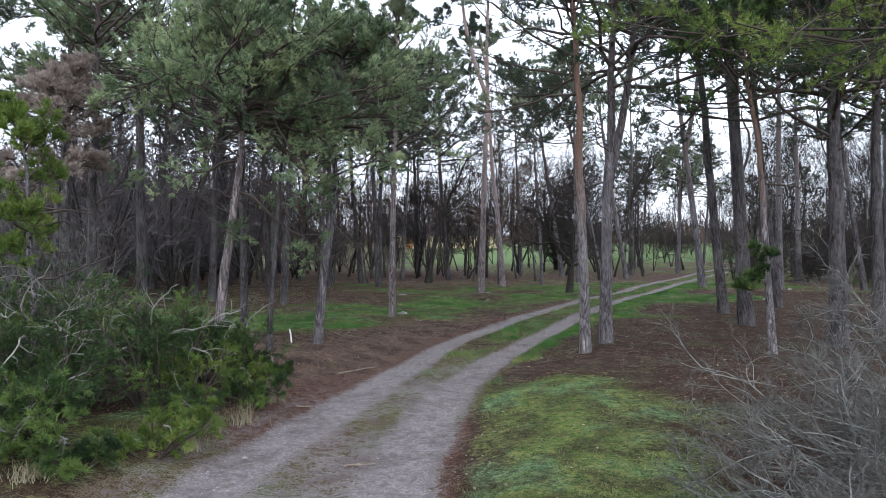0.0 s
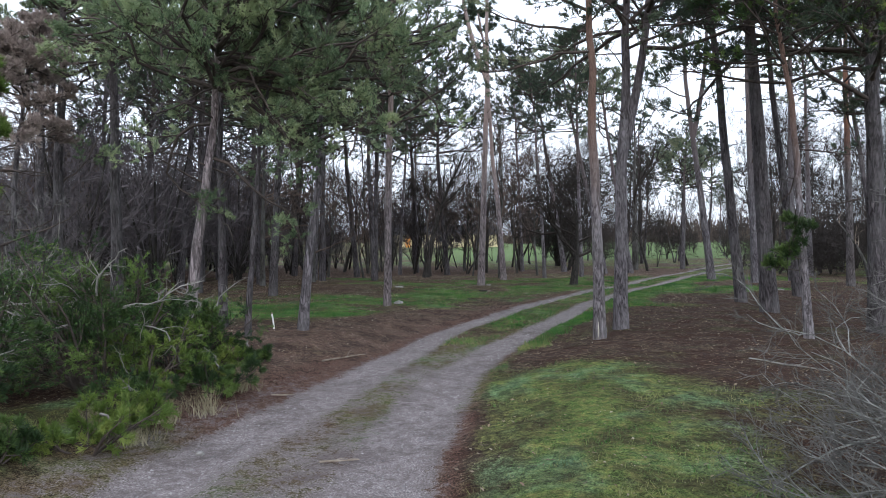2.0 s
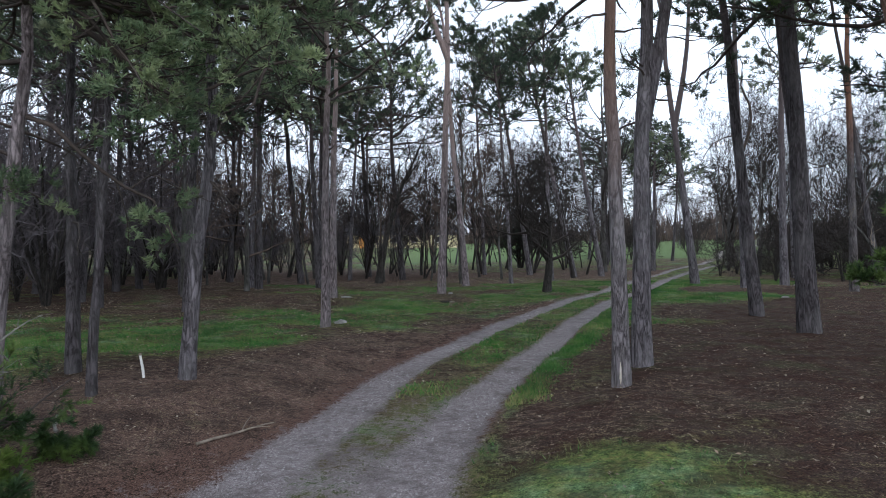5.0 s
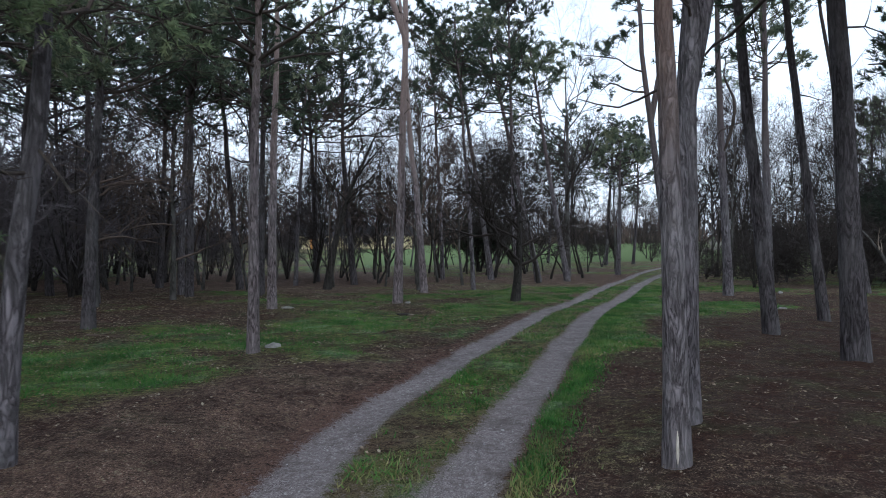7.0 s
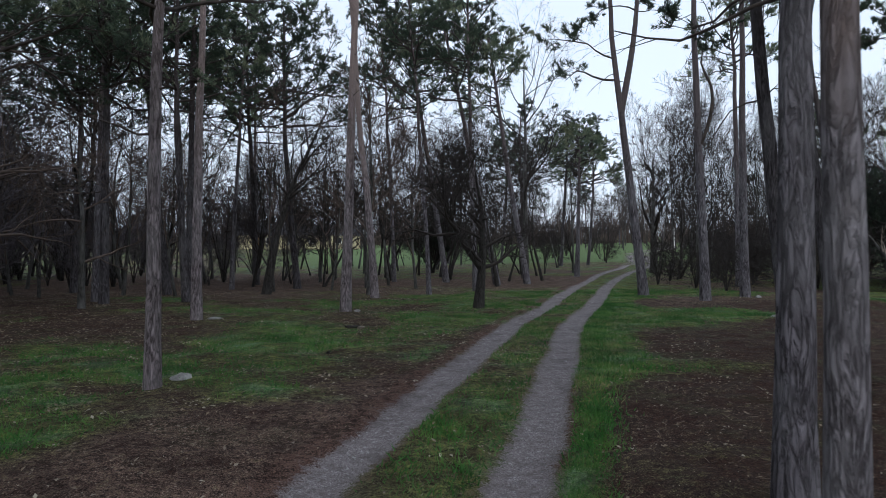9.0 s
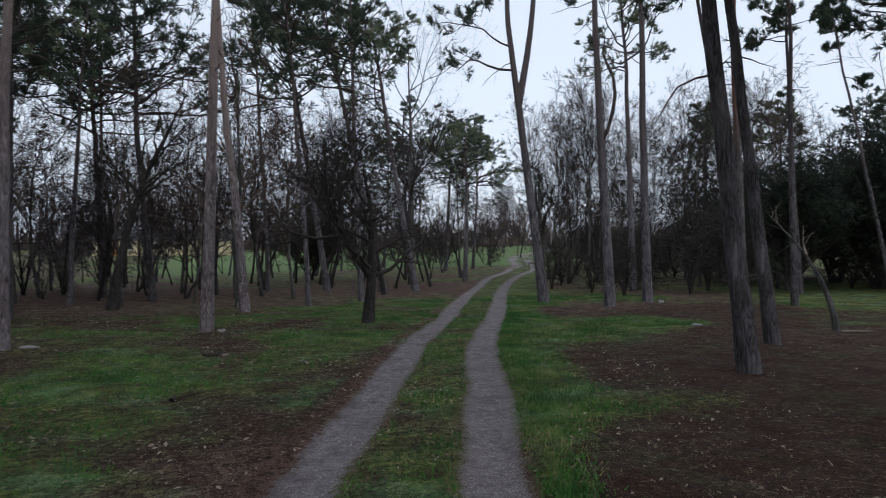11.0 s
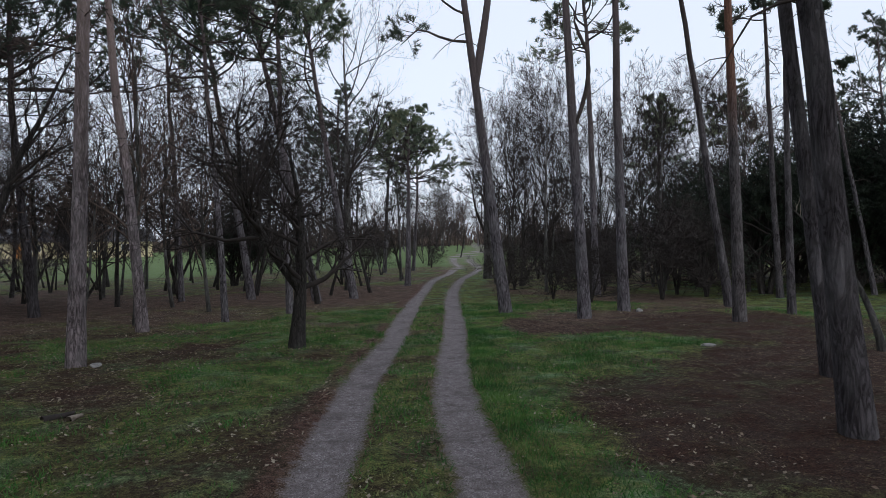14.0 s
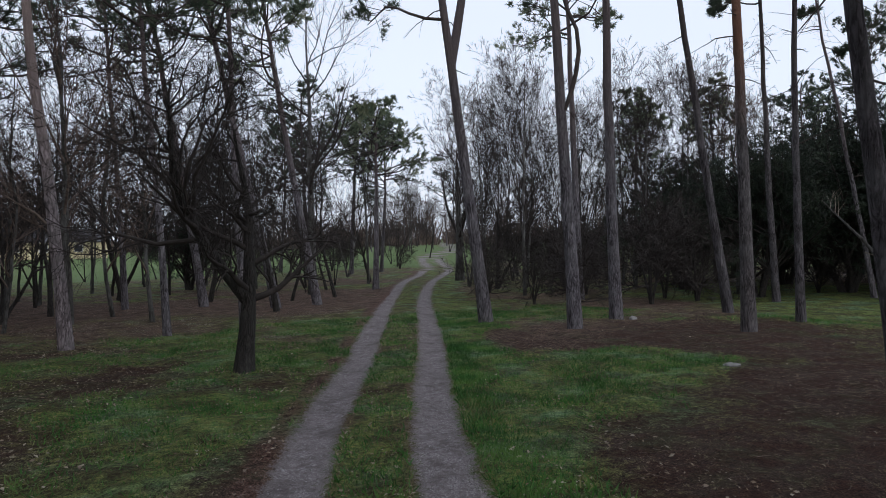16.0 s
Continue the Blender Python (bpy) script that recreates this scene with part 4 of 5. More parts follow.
# ---- stock of trees, copied through the wood ----
def placed(x, y, turn, size):
    return pose(x, y, ground_at(x, y) - 0.04, 0, 0, turn) @ Matrix.Scale(size, 4)


def scatter(rng, count, area, gap, taken, keep=None):
    """Random places in area (x0, x1, y0, y1), none closer than gap to another."""
    out = []
    for _ in range(count * 60):
        x, y = rng.uniform(area[0], area[1]), rng.uniform(area[2], area[3])
        if keep is not None and not keep(x, y):
            continue
        if all((x - a) ** 2 + (y - b) ** 2 > gap * gap for a, b in taken):
            out.append((x, y))
            taken.append((x, y))
        if len(out) == count:
            break
    return out


def clear_of_track(x, y):
    return float(away(np.array([x]), np.array([y]), MIDDLE[::3])[0][0]) > 3.2


def spread_copies(rng, models, places, lo=0.8, hi=1.15):
    """The first places take the models themselves, the others copies of them."""
    for i, (x, y) in enumerate(places):
        m = placed(x, y, rng.uniform(0, 360), rng.uniform(lo, hi))
        if i < len(models):
            models[i].matrix_basis = m
        else:
            copy_thing(models[i % len(models)], m)


RNG = np.random.default_rng(5)
thicket = [bare_tree(0, 0, "low spreading leafless thicket shrub", 170 + i, BARK_BLACK, TWIG_DARK, group="thicket shrubs", name="bare_shrub", category="shrub", height=3.2, r=0.07, first=0.1, limbs=11, kids=(7, 6), spread=(35, 80), lift=0.02, wander=0.22, reach=0.75, forks=4, fine=0.009) for i in range(3)]
tall = [bare_tree(0, 0, "tall thin leafless tree in the wood", 100 + i, BARK_GREY, TWIG_BROWN, group="leafless trees in the wood", height=10.5, r=0.085, first=0.18, limbs=14, kids=(5, 4, 4), lift=0.07, reach=0.42, spread=(22, 58), fine=0.009, wobble=0.009, bend=(0.35 * (i - 1.5), 0.2)) for i in range(4)]
dark = [bare_tree(0, 0, "dark leafless tree in the wood", 110 + i, BARK_BLACK, TWIG_DARK, group="leafless trees in the wood", height=8.5, r=0.105, lean=(0.8, 0), bend=(0.5, 0.2), first=0.24, limbs=12, kids=(5, 5, 4), lift=0.04, wander=0.21, reach=0.55, fine=0.009, forks=1 + i % 2, wobble=0.011) for i in range(4)]
brush = [bare_tree(0, 0, "dense dark leafless shrub under the trees", 120 + i, BARK_BLACK, TWIG_WOOD, group="shrubs in the wood", name="bare_shrub", category="shrub", height=4.6, r=0.06, first=0.1, limbs=8, kids=(5, 5), lift=0.06, reach=0.52, forks=5, fine=0.01) for i in range(4)]
upswept = [bare_tree(0, 0, "tall leafless tree with upswept fine twigs", 130 + i, BARK_GREY, TWIG_DARK, group="leafless trees beyond the clearing", height=12.5, r=0.1, first=0.22, limbs=14, kids=(5, 5, 5), lift=0.13, reach=0.46, spread=(20, 50), fine=0.008, forks=1 + i % 2) for i in range(4)]
taken = [(-7.2, 30.5), (-6.2, 36), (-2.1, 31.6), (-0.6, 42.4), (10.85, 46.8), (15.3, 55.6), (22.9, 65.5), (27.5, 61), (11.3, 48.4), (9, 51), (22.4, 43), (19.5, 57), (-9.5, 29), (-12.5, 38), (-17, 36), (-3.5, 40)]


def west(x, y):
    return y + 0.35 * x > 36 and not (-9 < x - (y - 40) * -0.02 < -2 and y > 62)


spread_copies(RNG, tall, scatter(RNG, 36, (-48, 6, 43, 74), 2.2, taken, west))
spread_copies(RNG, dark, scatter(RNG, 30, (-42, 9, 44, 72), 2.6, taken, west))
spread_copies(RNG, brush, scatter(RNG, 56, (-46, -13, 46, 68), 1.6, taken, west) + scatter(RNG, 40, (-34, -10.5, 23, 46), 1.5, taken), 0.6, 1.5)
spread_copies(RNG, thicket, scatter(RNG, 34, (19, 44, 38.5, 62), 1.7, taken, clear_of_track) + scatter(RNG, 34, (16, 76, 72, 122), 3.0, taken, clear_of_track), 0.65, 1.25)
spread_copies(RNG, upswept, scatter(RNG, 17, (20, 42, 43, 66), 2.6, taken, clear_of_track) + scatter(RNG, 8, (12, 24, 60, 80), 3.0, taken, clear_of_track), 0.85, 1.08)
for x, y in scatter(RNG, 14, (-36, -13, 24, 46), 2.8, taken):
    copy_thing(tall[int(RNG.integers(4))], placed(x, y, RNG.uniform(0, 360), RNG.uniform(0.8, 1.1)))
for x, y in scatter(RNG, 15, (-15, 12, 45, 76), 2.4, taken, clear_of_track):
    copy_thing((tall + dark)[int(RNG.integers(8))], placed(x, y, RNG.uniform(0, 360), RNG.uniform(0.85, 1.2)))
for x, y in scatter(RNG, 8, (19, 32, 40, 50), 2.4, taken, clear_of_track):
    copy_thing((tall + upswept[:3])[int(RNG.integers(7))], placed(x, y, RNG.uniform(0, 360), RNG.uniform(0.7, 1.0)))
for x, y in scatter(RNG, 12, (4, 22, 50, 66), 2.4, taken, clear_of_track):
    copy_thing(dark[int(RNG.integers(4))], placed(x, y, RNG.uniform(0, 360), RNG.uniform(0.6, 1.0)))
# undergrowth that closes the wood's edge
for x, y in scatter(RNG, 44, (-50, -17, 48, 68), 1.3, taken, west):
    copy_thing(brush[int(RNG.integers(4))], placed(x, y, RNG.uniform(0, 360), RNG.uniform(1.25, 2.0)))
for x, y in scatter(RNG, 10, (-8, 20, 64, 82), 3.0, taken, clear_of_track):
    copy_thing(dark[int(RNG.integers(4))], placed(x, y, RNG.uniform(0, 360), RNG.uniform(0.5, 0.8)))
for x, y in scatter(RNG, 10, (22, 44, 44, 66), 2.5, taken, clear_of_track):
    copy_thing((dark + upswept)[int(RNG.integers(8))], placed(x, y, RNG.uniform(0, 360), RNG.uniform(0.75, 1.05)))
for x, y in scatter(RNG, 14, (-15, -3.5, 50, 66), 1.8, taken, west):
    copy_thing(brush[int(RNG.integers(4))], placed(x, y, RNG.uniform(0, 360), RNG.uniform(0.55, 0.95)))
for x, y in scatter(RNG, 9, (-14, 4, 42, 60), 2.2, taken, west):
    copy_thing(tall[int(RNG.integers(4))], placed(x, y, RNG.uniform(0, 360), RNG.uniform(0.8, 1.1)))
broad = []
for i in range(2):
    stem, wood, leaf = pine_parts(180 + i, height=12.5, r=0.16, crown_base=7.0, reach=4.6, limbs=38, up=26, dead=10, tuft=9, blade=(0.17, 0.02), twigs=7, branchlets=7, first=0.35, lean=(0.7, 0.2), bend=(0.2, 0))
    t = thing("pine_tree", 0, 0, "pine with a broad dense dark crown over the wood", "pine tree", "pines in the wood")
    part("trunk", make_mesh("trunk", *stem, PINE_BARK_DARK), t)
    part("branchwork", make_mesh("branchwork", *joined(wood), LIMB), t)
    part("crown", make_mesh("crown", *leaf, NEEDLES_DARK, False), t)
    broad.append(t)
spread_copies(RNG, broad, [(-12.4, 40.6), (-9.2, 45.5), (-14.2, 47.6), (-6.2, 38.6), (-10.6, 51.5), (-17.5, 43.5), (-1.6, 51.0), (-3.4, 38.8), (-5.0, 44.2), (0.6, 47.8), (-8.6, 35.0), (-11.2, 31.5), (-15.0, 36.0)] + scatter(RNG, 6, (16, 30, 66, 84), 3.5, taken, clear_of_track), 0.85, 1.1)
wood_pines = []
for i in range(3):
    stem, wood, leaf = pine_parts(160 + i, height=14.5, r=0.125, crown_base=8.5, reach=3.8, limbs=32, dead=8, tuft=9, blade=(0.18, 0.022), twigs=6, branchlets=7, lean=(0.5, 0.2))
    t = thing("pine_tree", 0, 0, "tall pine deep in the wood with an open crown", "pine tree", "pines in the wood")
    part("trunk", make_mesh("trunk", *stem, PINE_BARK), t)
    part("branchwork", make_mesh("branchwork", *joined(wood), LIMB), t)
    part("crown", make_mesh("crown", *leaf, NEEDLES_DARK, False), t)
    wood_pines.append(t)
spread_copies(RNG, wood_pines, scatter(RNG, 14, (-30, -6, 40, 64), 3.0, taken, west) + scatter(RNG, 9, (-8, 10, 41, 60), 2.6, taken, west) + [(44, 43), (47, 49), (52, 36)] + scatter(RNG, 6, (22, 40, 46, 62), 4.0, taken, clear_of_track) + scatter(RNG, 6, (-34, -16, 16, 42), 4.0, taken), 0.85, 1.1)
# fruit trees on the far lawn
for x, y in scatter(RNG, 34, (14, 84, 82, 142), 4.0, taken, clear_of_track):
    copy_thing((dark + tall)[int(RNG.integers(8))], placed(x, y, RNG.uniform(0, 360), RNG.uniform(0.6, 1.0)))
for x, y in ((35.7, 88.9), (41.5, 79.3), (31.6, 106), (39.8, 113), (27, 92), (47, 101), (52, 90), (20, 98), (60, 118), (34, 84)):
    copy_thing(dark[1 + 2 * int(RNG.integers(2))], placed(x, y, RNG.uniform(0, 360), RNG.uniform(0.7, 0.95)))

for x, y in scatter(RNG, 26, (38, 96, 112, 168), 5.0, taken, clear_of_track):
    copy_thing((dark + upswept)[int(RNG.integers(8))], placed(x, y, RNG.uniform(0, 360), RNG.uniform(0.8, 1.2)))
for x, y in ((52, 131), (66, 146), (78, 150), (60, 152), (90, 138), (46, 140)):
    copy_thing(wood_pines[int(RNG.integers(3))], placed(x, y, RNG.uniform(0, 360), RNG.uniform(0.8, 1.0)))

# more undergrowth under the pines of the wood
for x, y in scatter(RNG, 14, (-15, 3, 48, 68), 2.0, taken, west):
    copy_thing(dark[int(RNG.integers(4))], placed(x, y, RNG.uniform(0, 360), RNG.uniform(0.75, 1.05)))
for x, y in scatter(RNG, 10, (-16, 1, 50, 68), 1.8, taken, west):
    copy_thing(brush[int(RNG.integers(4))], placed(x, y, RNG.uniform(0, 360), RNG.uniform(0.5, 0.85)))

# dark evergreens beside the thicket
def dome_parts(seed, height, reach, base, limbs=60):
    """A broad dark evergreen: many limbs from a short forked trunk out to a rounded crown, close set with needles."""
    rng = np.random.default_rng(seed)
    forks = 4
    a = np.arange(forks) * 2 * np.pi / forks + rng.uniform(-0.4, 0.4, forks)
    stems = polylines(rng, np.stack([np.cos(a) * 0.15, np.sin(a) * 0.15, np.full(forks, -0.1)], -1), np.stack([np.cos(a) * 0.4, np.sin(a) * 0.4, np.ones(forks)], -1), np.full(forks, height * 0.6), 8, 0.14, 0.03)
    radii = taper(np.full(forks, 0.15), 8, 0.3)
    az, v = rng.uniform(0, 2 * np.pi, limbs), rng.uniform(0, 1, limbs) ** 0.8
    swell = 1 + 0.22 * np.sin(az * 3 + seed) + rng.uniform(-0.15, 0.1, limbs)
    end = np.stack([np.cos(az) * np.cos(v * 1.5) * reach * swell, np.sin(az) * np.cos(v * 1.5) * reach * swell, base + (height - base) * np.sin(v * 1.5) * rng.uniform(0.85, 1.05, limbs)], -1)
    root = stems[rng.integers(0, forks, limbs), rng.integers(2, 8, limbs)]
    L = np.linalg.norm(end - root, axis=1)
    P1 = polylines(rng, root, end - root, L, 6, 0.1, 0.0)
    R1 = taper(0.01 + 0.011 * L, 6, 0.25)
    s2, d2, l2, r2 = sprout(rng, P1, R1, L, 9, 0.3, 1.0, (25, 75), (0.22, 0.4))
    P2 = polylines(rng, s2, d2, l2, 3, 0.16, 0.03)
    s3, d3, l3, r3 = sprout(rng, P2, taper(np.minimum(r2, 0.014), 3, 0.4), np.clip(l2, 0.4, 0.9), 7, 0.2, 1.0, (20, 80), (0.3, 0.55))
    P3 = polylines(rng, s3, d3, l3, 2, 0.15, 0.05)
    wood = joined([tubes(P1, R1, 4), ribbons(rng, P2, taper(np.minimum(r2, 0.014), 3, 0.4))])
    tips = np.concatenate([P3[:, 2], P3[:, 1], P2[:, 3]])
    ways = np.concatenate([P3[:, 2] - P3[:, 1]] * 2 + [P2[:, 3] - P2[:, 2]])
    return tubes(stems, radii, 7), wood, blades(rng, tips, ways, 7, 0.17, 0.04, 0.7)


evergreen = []
for i in range(3):
    stem, wood, leaf = dome_parts(140 + i, 6.3 + 0.5 * i, 3.7, 2.0)
    t = thing("evergreen_tree", 0, 0, "broad dense dark evergreen with a rounded crown over the grass", "evergreen tree", "evergreens of the thicket")
    part("trunk", make_mesh("trunk", *stem, BARK_BLACK), t)
    part("branchwork", make_mesh("branchwork", *wood, TWIG_DARK), t)
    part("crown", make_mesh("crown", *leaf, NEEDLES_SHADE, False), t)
    evergreen.append(t)
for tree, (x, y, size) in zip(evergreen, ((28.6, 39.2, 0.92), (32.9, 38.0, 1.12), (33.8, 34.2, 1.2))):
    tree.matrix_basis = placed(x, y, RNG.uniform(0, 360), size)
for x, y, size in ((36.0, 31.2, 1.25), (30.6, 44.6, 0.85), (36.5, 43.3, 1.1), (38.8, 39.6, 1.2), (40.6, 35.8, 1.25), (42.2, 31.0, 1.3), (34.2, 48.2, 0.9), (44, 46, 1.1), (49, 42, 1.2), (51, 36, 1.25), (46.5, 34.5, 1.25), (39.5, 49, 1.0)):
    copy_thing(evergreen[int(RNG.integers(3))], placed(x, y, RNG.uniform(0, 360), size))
# tall green pines above the dark evergreens
spread_copies(RNG, [pine(0, 0, "tall green pine standing behind the dark evergreens", 190 + k, PINE_BARK_DARK, NEEDLES, group="pines behind the evergreens", height=12.5, r=0.17, crown_base=6.5, reach=3.0, limbs=32, tuft=8, blade=(0.2, 0.03)) for k in range(3)], [(38.2, 55.6), (43.4, 53.2), (50.0, 49.6)], 0.95, 1.1)
for x, y, s in ((10.8, 65, 0.8),):
    copy_thing(evergreen[int(RNG.integers(3))], placed(x, y, RNG.uniform(0, 360), s))

# birch and the bent grey stem beside it
bare_tree(34.8, 37.0, "white-barked birch leaning with thin bare branches", 150, BIRCH, TWIG_BROWN, name="birch_tree", category="birch", group="", height=11, r=0.095, lean=(-2.4, 0.4), first=0.3, limbs=9, kids=(5, 5), fine=0.006)
bare_tree(16.14, 26.82, "bent grey dead stem over the needle litter", 151, BARK_GREY, STICK, name="dead_tree", category="dead tree", group="", height=3.4, r=0.085, lean=(-0.5, 1.6), bend=(0.25, -0.2), first=0.55, limbs=5, kids=(3,), reach=0.3)


# ---- thickets beside the start of the track ----
def bush(x, y, h, w, seed, label, needles, dead=5, stems=22, tuft=10, blade=(0.075, 0.011), twigs=7, branchlets=7, group="evergreen thicket"):
    rng = np.random.default_rng(seed)
    t = thing("evergreen_bush", x, y, label, "bush", group)
    az = rng.uniform(0, 2 * np.pi, stems)
    out = rng.uniform(0.15, 1.0, stems)
    D = np.stack([np.cos(az) * out * w, np.sin(az) * out * w, rng.uniform(0.5, 1.0, stems) * h], -1)
    S = np.stack([np.cos(az) * 0.15 * w, np.sin(az) * 0.15 * w, np.full(stems, -0.05)], -1)
    L = np.linalg.norm(D, axis=1) * rng.uniform(0.75, 1.05, stems)
    P1 = polylines(rng, S, D, L, 6, 0.12, 0.0)
    R1 = taper(np.full(stems, 0.012 + 0.008 * h), 6, 0.3)
    s2, d2, l2, r2 = sprout(rng, P1, R1, L, branchlets, 0.2, 1.0, (25, 70), (0.3, 0.5))
    P2 = polylines(rng, s2, d2, l2, 4, 0.14, 0.03)
    R2 = taper(np.minimum(r2, 0.008), 4, 0.4)
    s3, d3, l3, r3 = sprout(rng, P2, R2, l2, twigs, 0.2, 1.0, (20, 60), (0.3, 0.55))
    P3 = polylines(rng, s3, d3, l3, 2, 0.12, 0.06)
    part("branchwork", make_mesh("branchwork", *joined([tubes(P1, R1, 5), tubes(P2, R2, 3), tubes(P3, taper(np.full(len(P3), 0.004), 2, 0.6), 3)]), LIMB), t)
    tips = np.concatenate([P3[:, 2], P3[:, 1], (P3[:, 1] + P3[:, 2]) / 2, P2[:, 4], P2[:, 3]])
    ways = np.concatenate([P3[:, 2] - P3[:, 1]] * 3 + [P2[:, 4] - P2[:, 3]] * 2)
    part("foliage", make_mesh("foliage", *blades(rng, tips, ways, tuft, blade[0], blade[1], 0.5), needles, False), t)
    for _ in range(dead):
        a = rng.uniform(0, 2 * np.pi)
        st = np.array([[math.cos(a) * w * 0.3, math.sin(a) * w * 0.3, h * rng.uniform(0.4, 0.95)]])
        P = polylines(rng, st, np.array([[math.cos(a) * 0.9, math.sin(a) * 0.9, rng.uniform(-0.1, 0.5)]]), np.array([w * rng.uniform(0.6, 1.15)]), 7, 0.3, 0.02)
        R = taper(np.array([rng.uniform(0.006, 0.02)]), 7, 0.3)
        s, d, q, rr = sprout(rng, P, R, np.array([w]), 5, 0.3, 1.0, (30, 70), (0.2, 0.4))
        PP = polylines(rng, s, d, q, 4, 0.2, 0.0)
        s2, d2, q2, rr2 = sprout(rng, PP, taper(rr, 4, 0.3), q, 3, 0.3, 1.0, (30, 70), (0.3, 0.5))
        part("dead_limb", make_mesh("dead_limb", *joined([tubes(P, R, 5), tubes(PP, taper(rr, 4, 0.3), 4), tubes(polylines(rng, s2, d2, q2, 3, 0.2, 0.0), taper(rr2, 3, 0.4), 3)]), TWIG_GREY), t, "bare grey dead limb")
    return t


big = "dark green evergreen bush tangled with grey dead limbs"
low = "low bright green shoots at the foot of the thicket"
bush(-3.9, 9.7, 1.95, 1.1, 201, big, NEEDLES_GREEN, 12)
bush(-5.2, 8.9, 1.5, 1.3, 202, big, NEEDLES_GREEN, 12)
bush(-5.9, 11.0, 1.9, 1.3, 203, big, NEEDLES_GREEN, 13)
bush(-3.5, 11.2, 1.1, 0.9, 204, big, NEEDLES_GREEN, 11)
bush(-6.9, 8.4, 1.6, 1.3, 205, big, NEEDLES_GREEN, 10)
bush(-4.4, 7.6, 0.9, 0.9, 206, big, NEEDLES_GREEN, 4)
bush(-8.0, 11.0, 2.0, 1.4, 210, big, NEEDLES_GREEN, 12)
for bx, by, bh, bw, sd in ((-3.0, 7.7, 0.5, 0.5, 211), (-3.5, 7.0, 0.45, 0.45, 212), (-4.6, 6.6, 0.55, 0.6, 213), (-2.6, 10.2, 0.5, 0.45, 214), (-2.9, 11.0, 0.6, 0.45, 215), (-2.6, 12.0, 0.3, 0.25, 216), (-5.4, 6.4, 0.6, 0.6, 217), (-3.1, 9.0, 0.6, 0.5, 218), (-2.95, 8.4, 0.5, 0.45, 219), (-3.3, 9.6, 0.9, 0.6, 231)):
    bush(bx, by, bh, bw, sd, low, NEEDLES_BRIGHT if sd % 2 else NEEDLES_GREEN, 1, 10, 9, (0.08, 0.011), 5, 5, "low shoots of the thicket")
bare_tree(-7.2, 12.6, "tangle of grey dead twigs behind the thicket", 220, TWIG_SHRUB, TWIG_SHRUB, name="bare_shrub", category="shrub", group="", height=2.6, r=0.035, first=0.1, limbs=9, kids=(5, 5), forks=6, wander=0.25, lift=0.0, reach=0.55)


def arching_shrub(x, y, seed, bearing, fan, pitch, length, stems=8):
    """A leafless shrub whose lichened limbs arch out one way, low over the grass."""
    rng = np.random.default_rng(seed)
    t = thing("bare_shrub", x, y, "leafless grey shrub with pale lichened limbs arching over the grass", "shrub", "grey shrubs beside the track")
    a = np.radians(bearing + rng.uniform(-fan, fan, stems))
    p = np.radians(rng.uniform(pitch[0], pitch[1], stems))
    D = np.stack([np.cos(a) * np.cos(p), np.sin(a) * np.cos(p), np.sin(p)], -1)
    S = np.stack([rng.normal(0, 0.12, stems), rng.normal(0, 0.12, stems), np.full(stems, -0.04)], -1)
    L = rng.uniform(0.7, 1.1, stems) * length
    P1 = polylines(rng, S, D, L, 10, 0.2, -0.035)
    P1[:, :, 2] = np.maximum(P1[:, :, 2], -0.04)
    R1 = taper(rng.uniform(0.008, 0.021, stems), 10, 0.2)
    s, d, q, rr = sprout(rng, P1, R1, L, 9, 0.15, 1.0, (20, 65), (0.25, 0.5), 0.6)
    d[:, 2] = np.abs(d[:, 2]) * 0.7
    P2, R2 = polylines(rng, s, d, q, 6, 0.24, 0.01), taper(np.clip(rr, 0.005, 0.013), 6, 0.4)
    s, d, q3, rr = sprout(rng, P2, R2, q, 8, 0.2, 1.0, (20, 60), (0.3, 0.6), 0.6)
    P3, R3 = polylines(rng, s, d, q3, 4, 0.2, 0.03), taper(np.maximum(rr, 0.0032), 4, 0.5)
    s, d, q4, rr = sprout(rng, P3, R3, q3, 4, 0.2, 1.0, (20, 55), (0.35, 0.6), 0.7)
    P4, R4 = polylines(rng, s, d, q4, 2, 0.15, 0.03), taper(np.maximum(rr, 0.0022), 2, 0.6)
    for k in range(stems):
        b2, b3, b4 = slice(k * 9, k * 9 + 9), slice(k * 72, k * 72 + 72), slice(k * 288, k * 288 + 288)
        limb = part("limb", make_mesh("limb", *joined([tubes(P1[k:k + 1], R1[k:k + 1], 6), tubes(P2[b2], R2[b2], 4)]), LICHEN), t)
        part("twig_spray", make_mesh("twig_spray", *joined([tubes(P3[b3], R3[b3], 3), tubes(P4[b4], R4[b4], 3)]), TWIG_SHRUB), limb)


arching_shrub(4.05, 4.5, 221, 168, 50, (2, 45), 1.9, 12)
arching_shrub(4.9, 5.7, 222, 172, 55, (8, 55), 2.3, 13)
arching_shrub(3.9, 3.2, 223, 150, 45, (5, 50), 1.6, 10)
arching_shrub(6.0, 7.4, 224, 175, 60, (12, 60), 2.4, 13)
arching_shrub(5.3, 4.6, 225, 155, 60, (30, 70), 2.3, 12)
arching_shrub(4.6, 4.9, 226, 190, 70, (20, 65), 1.7, 12)


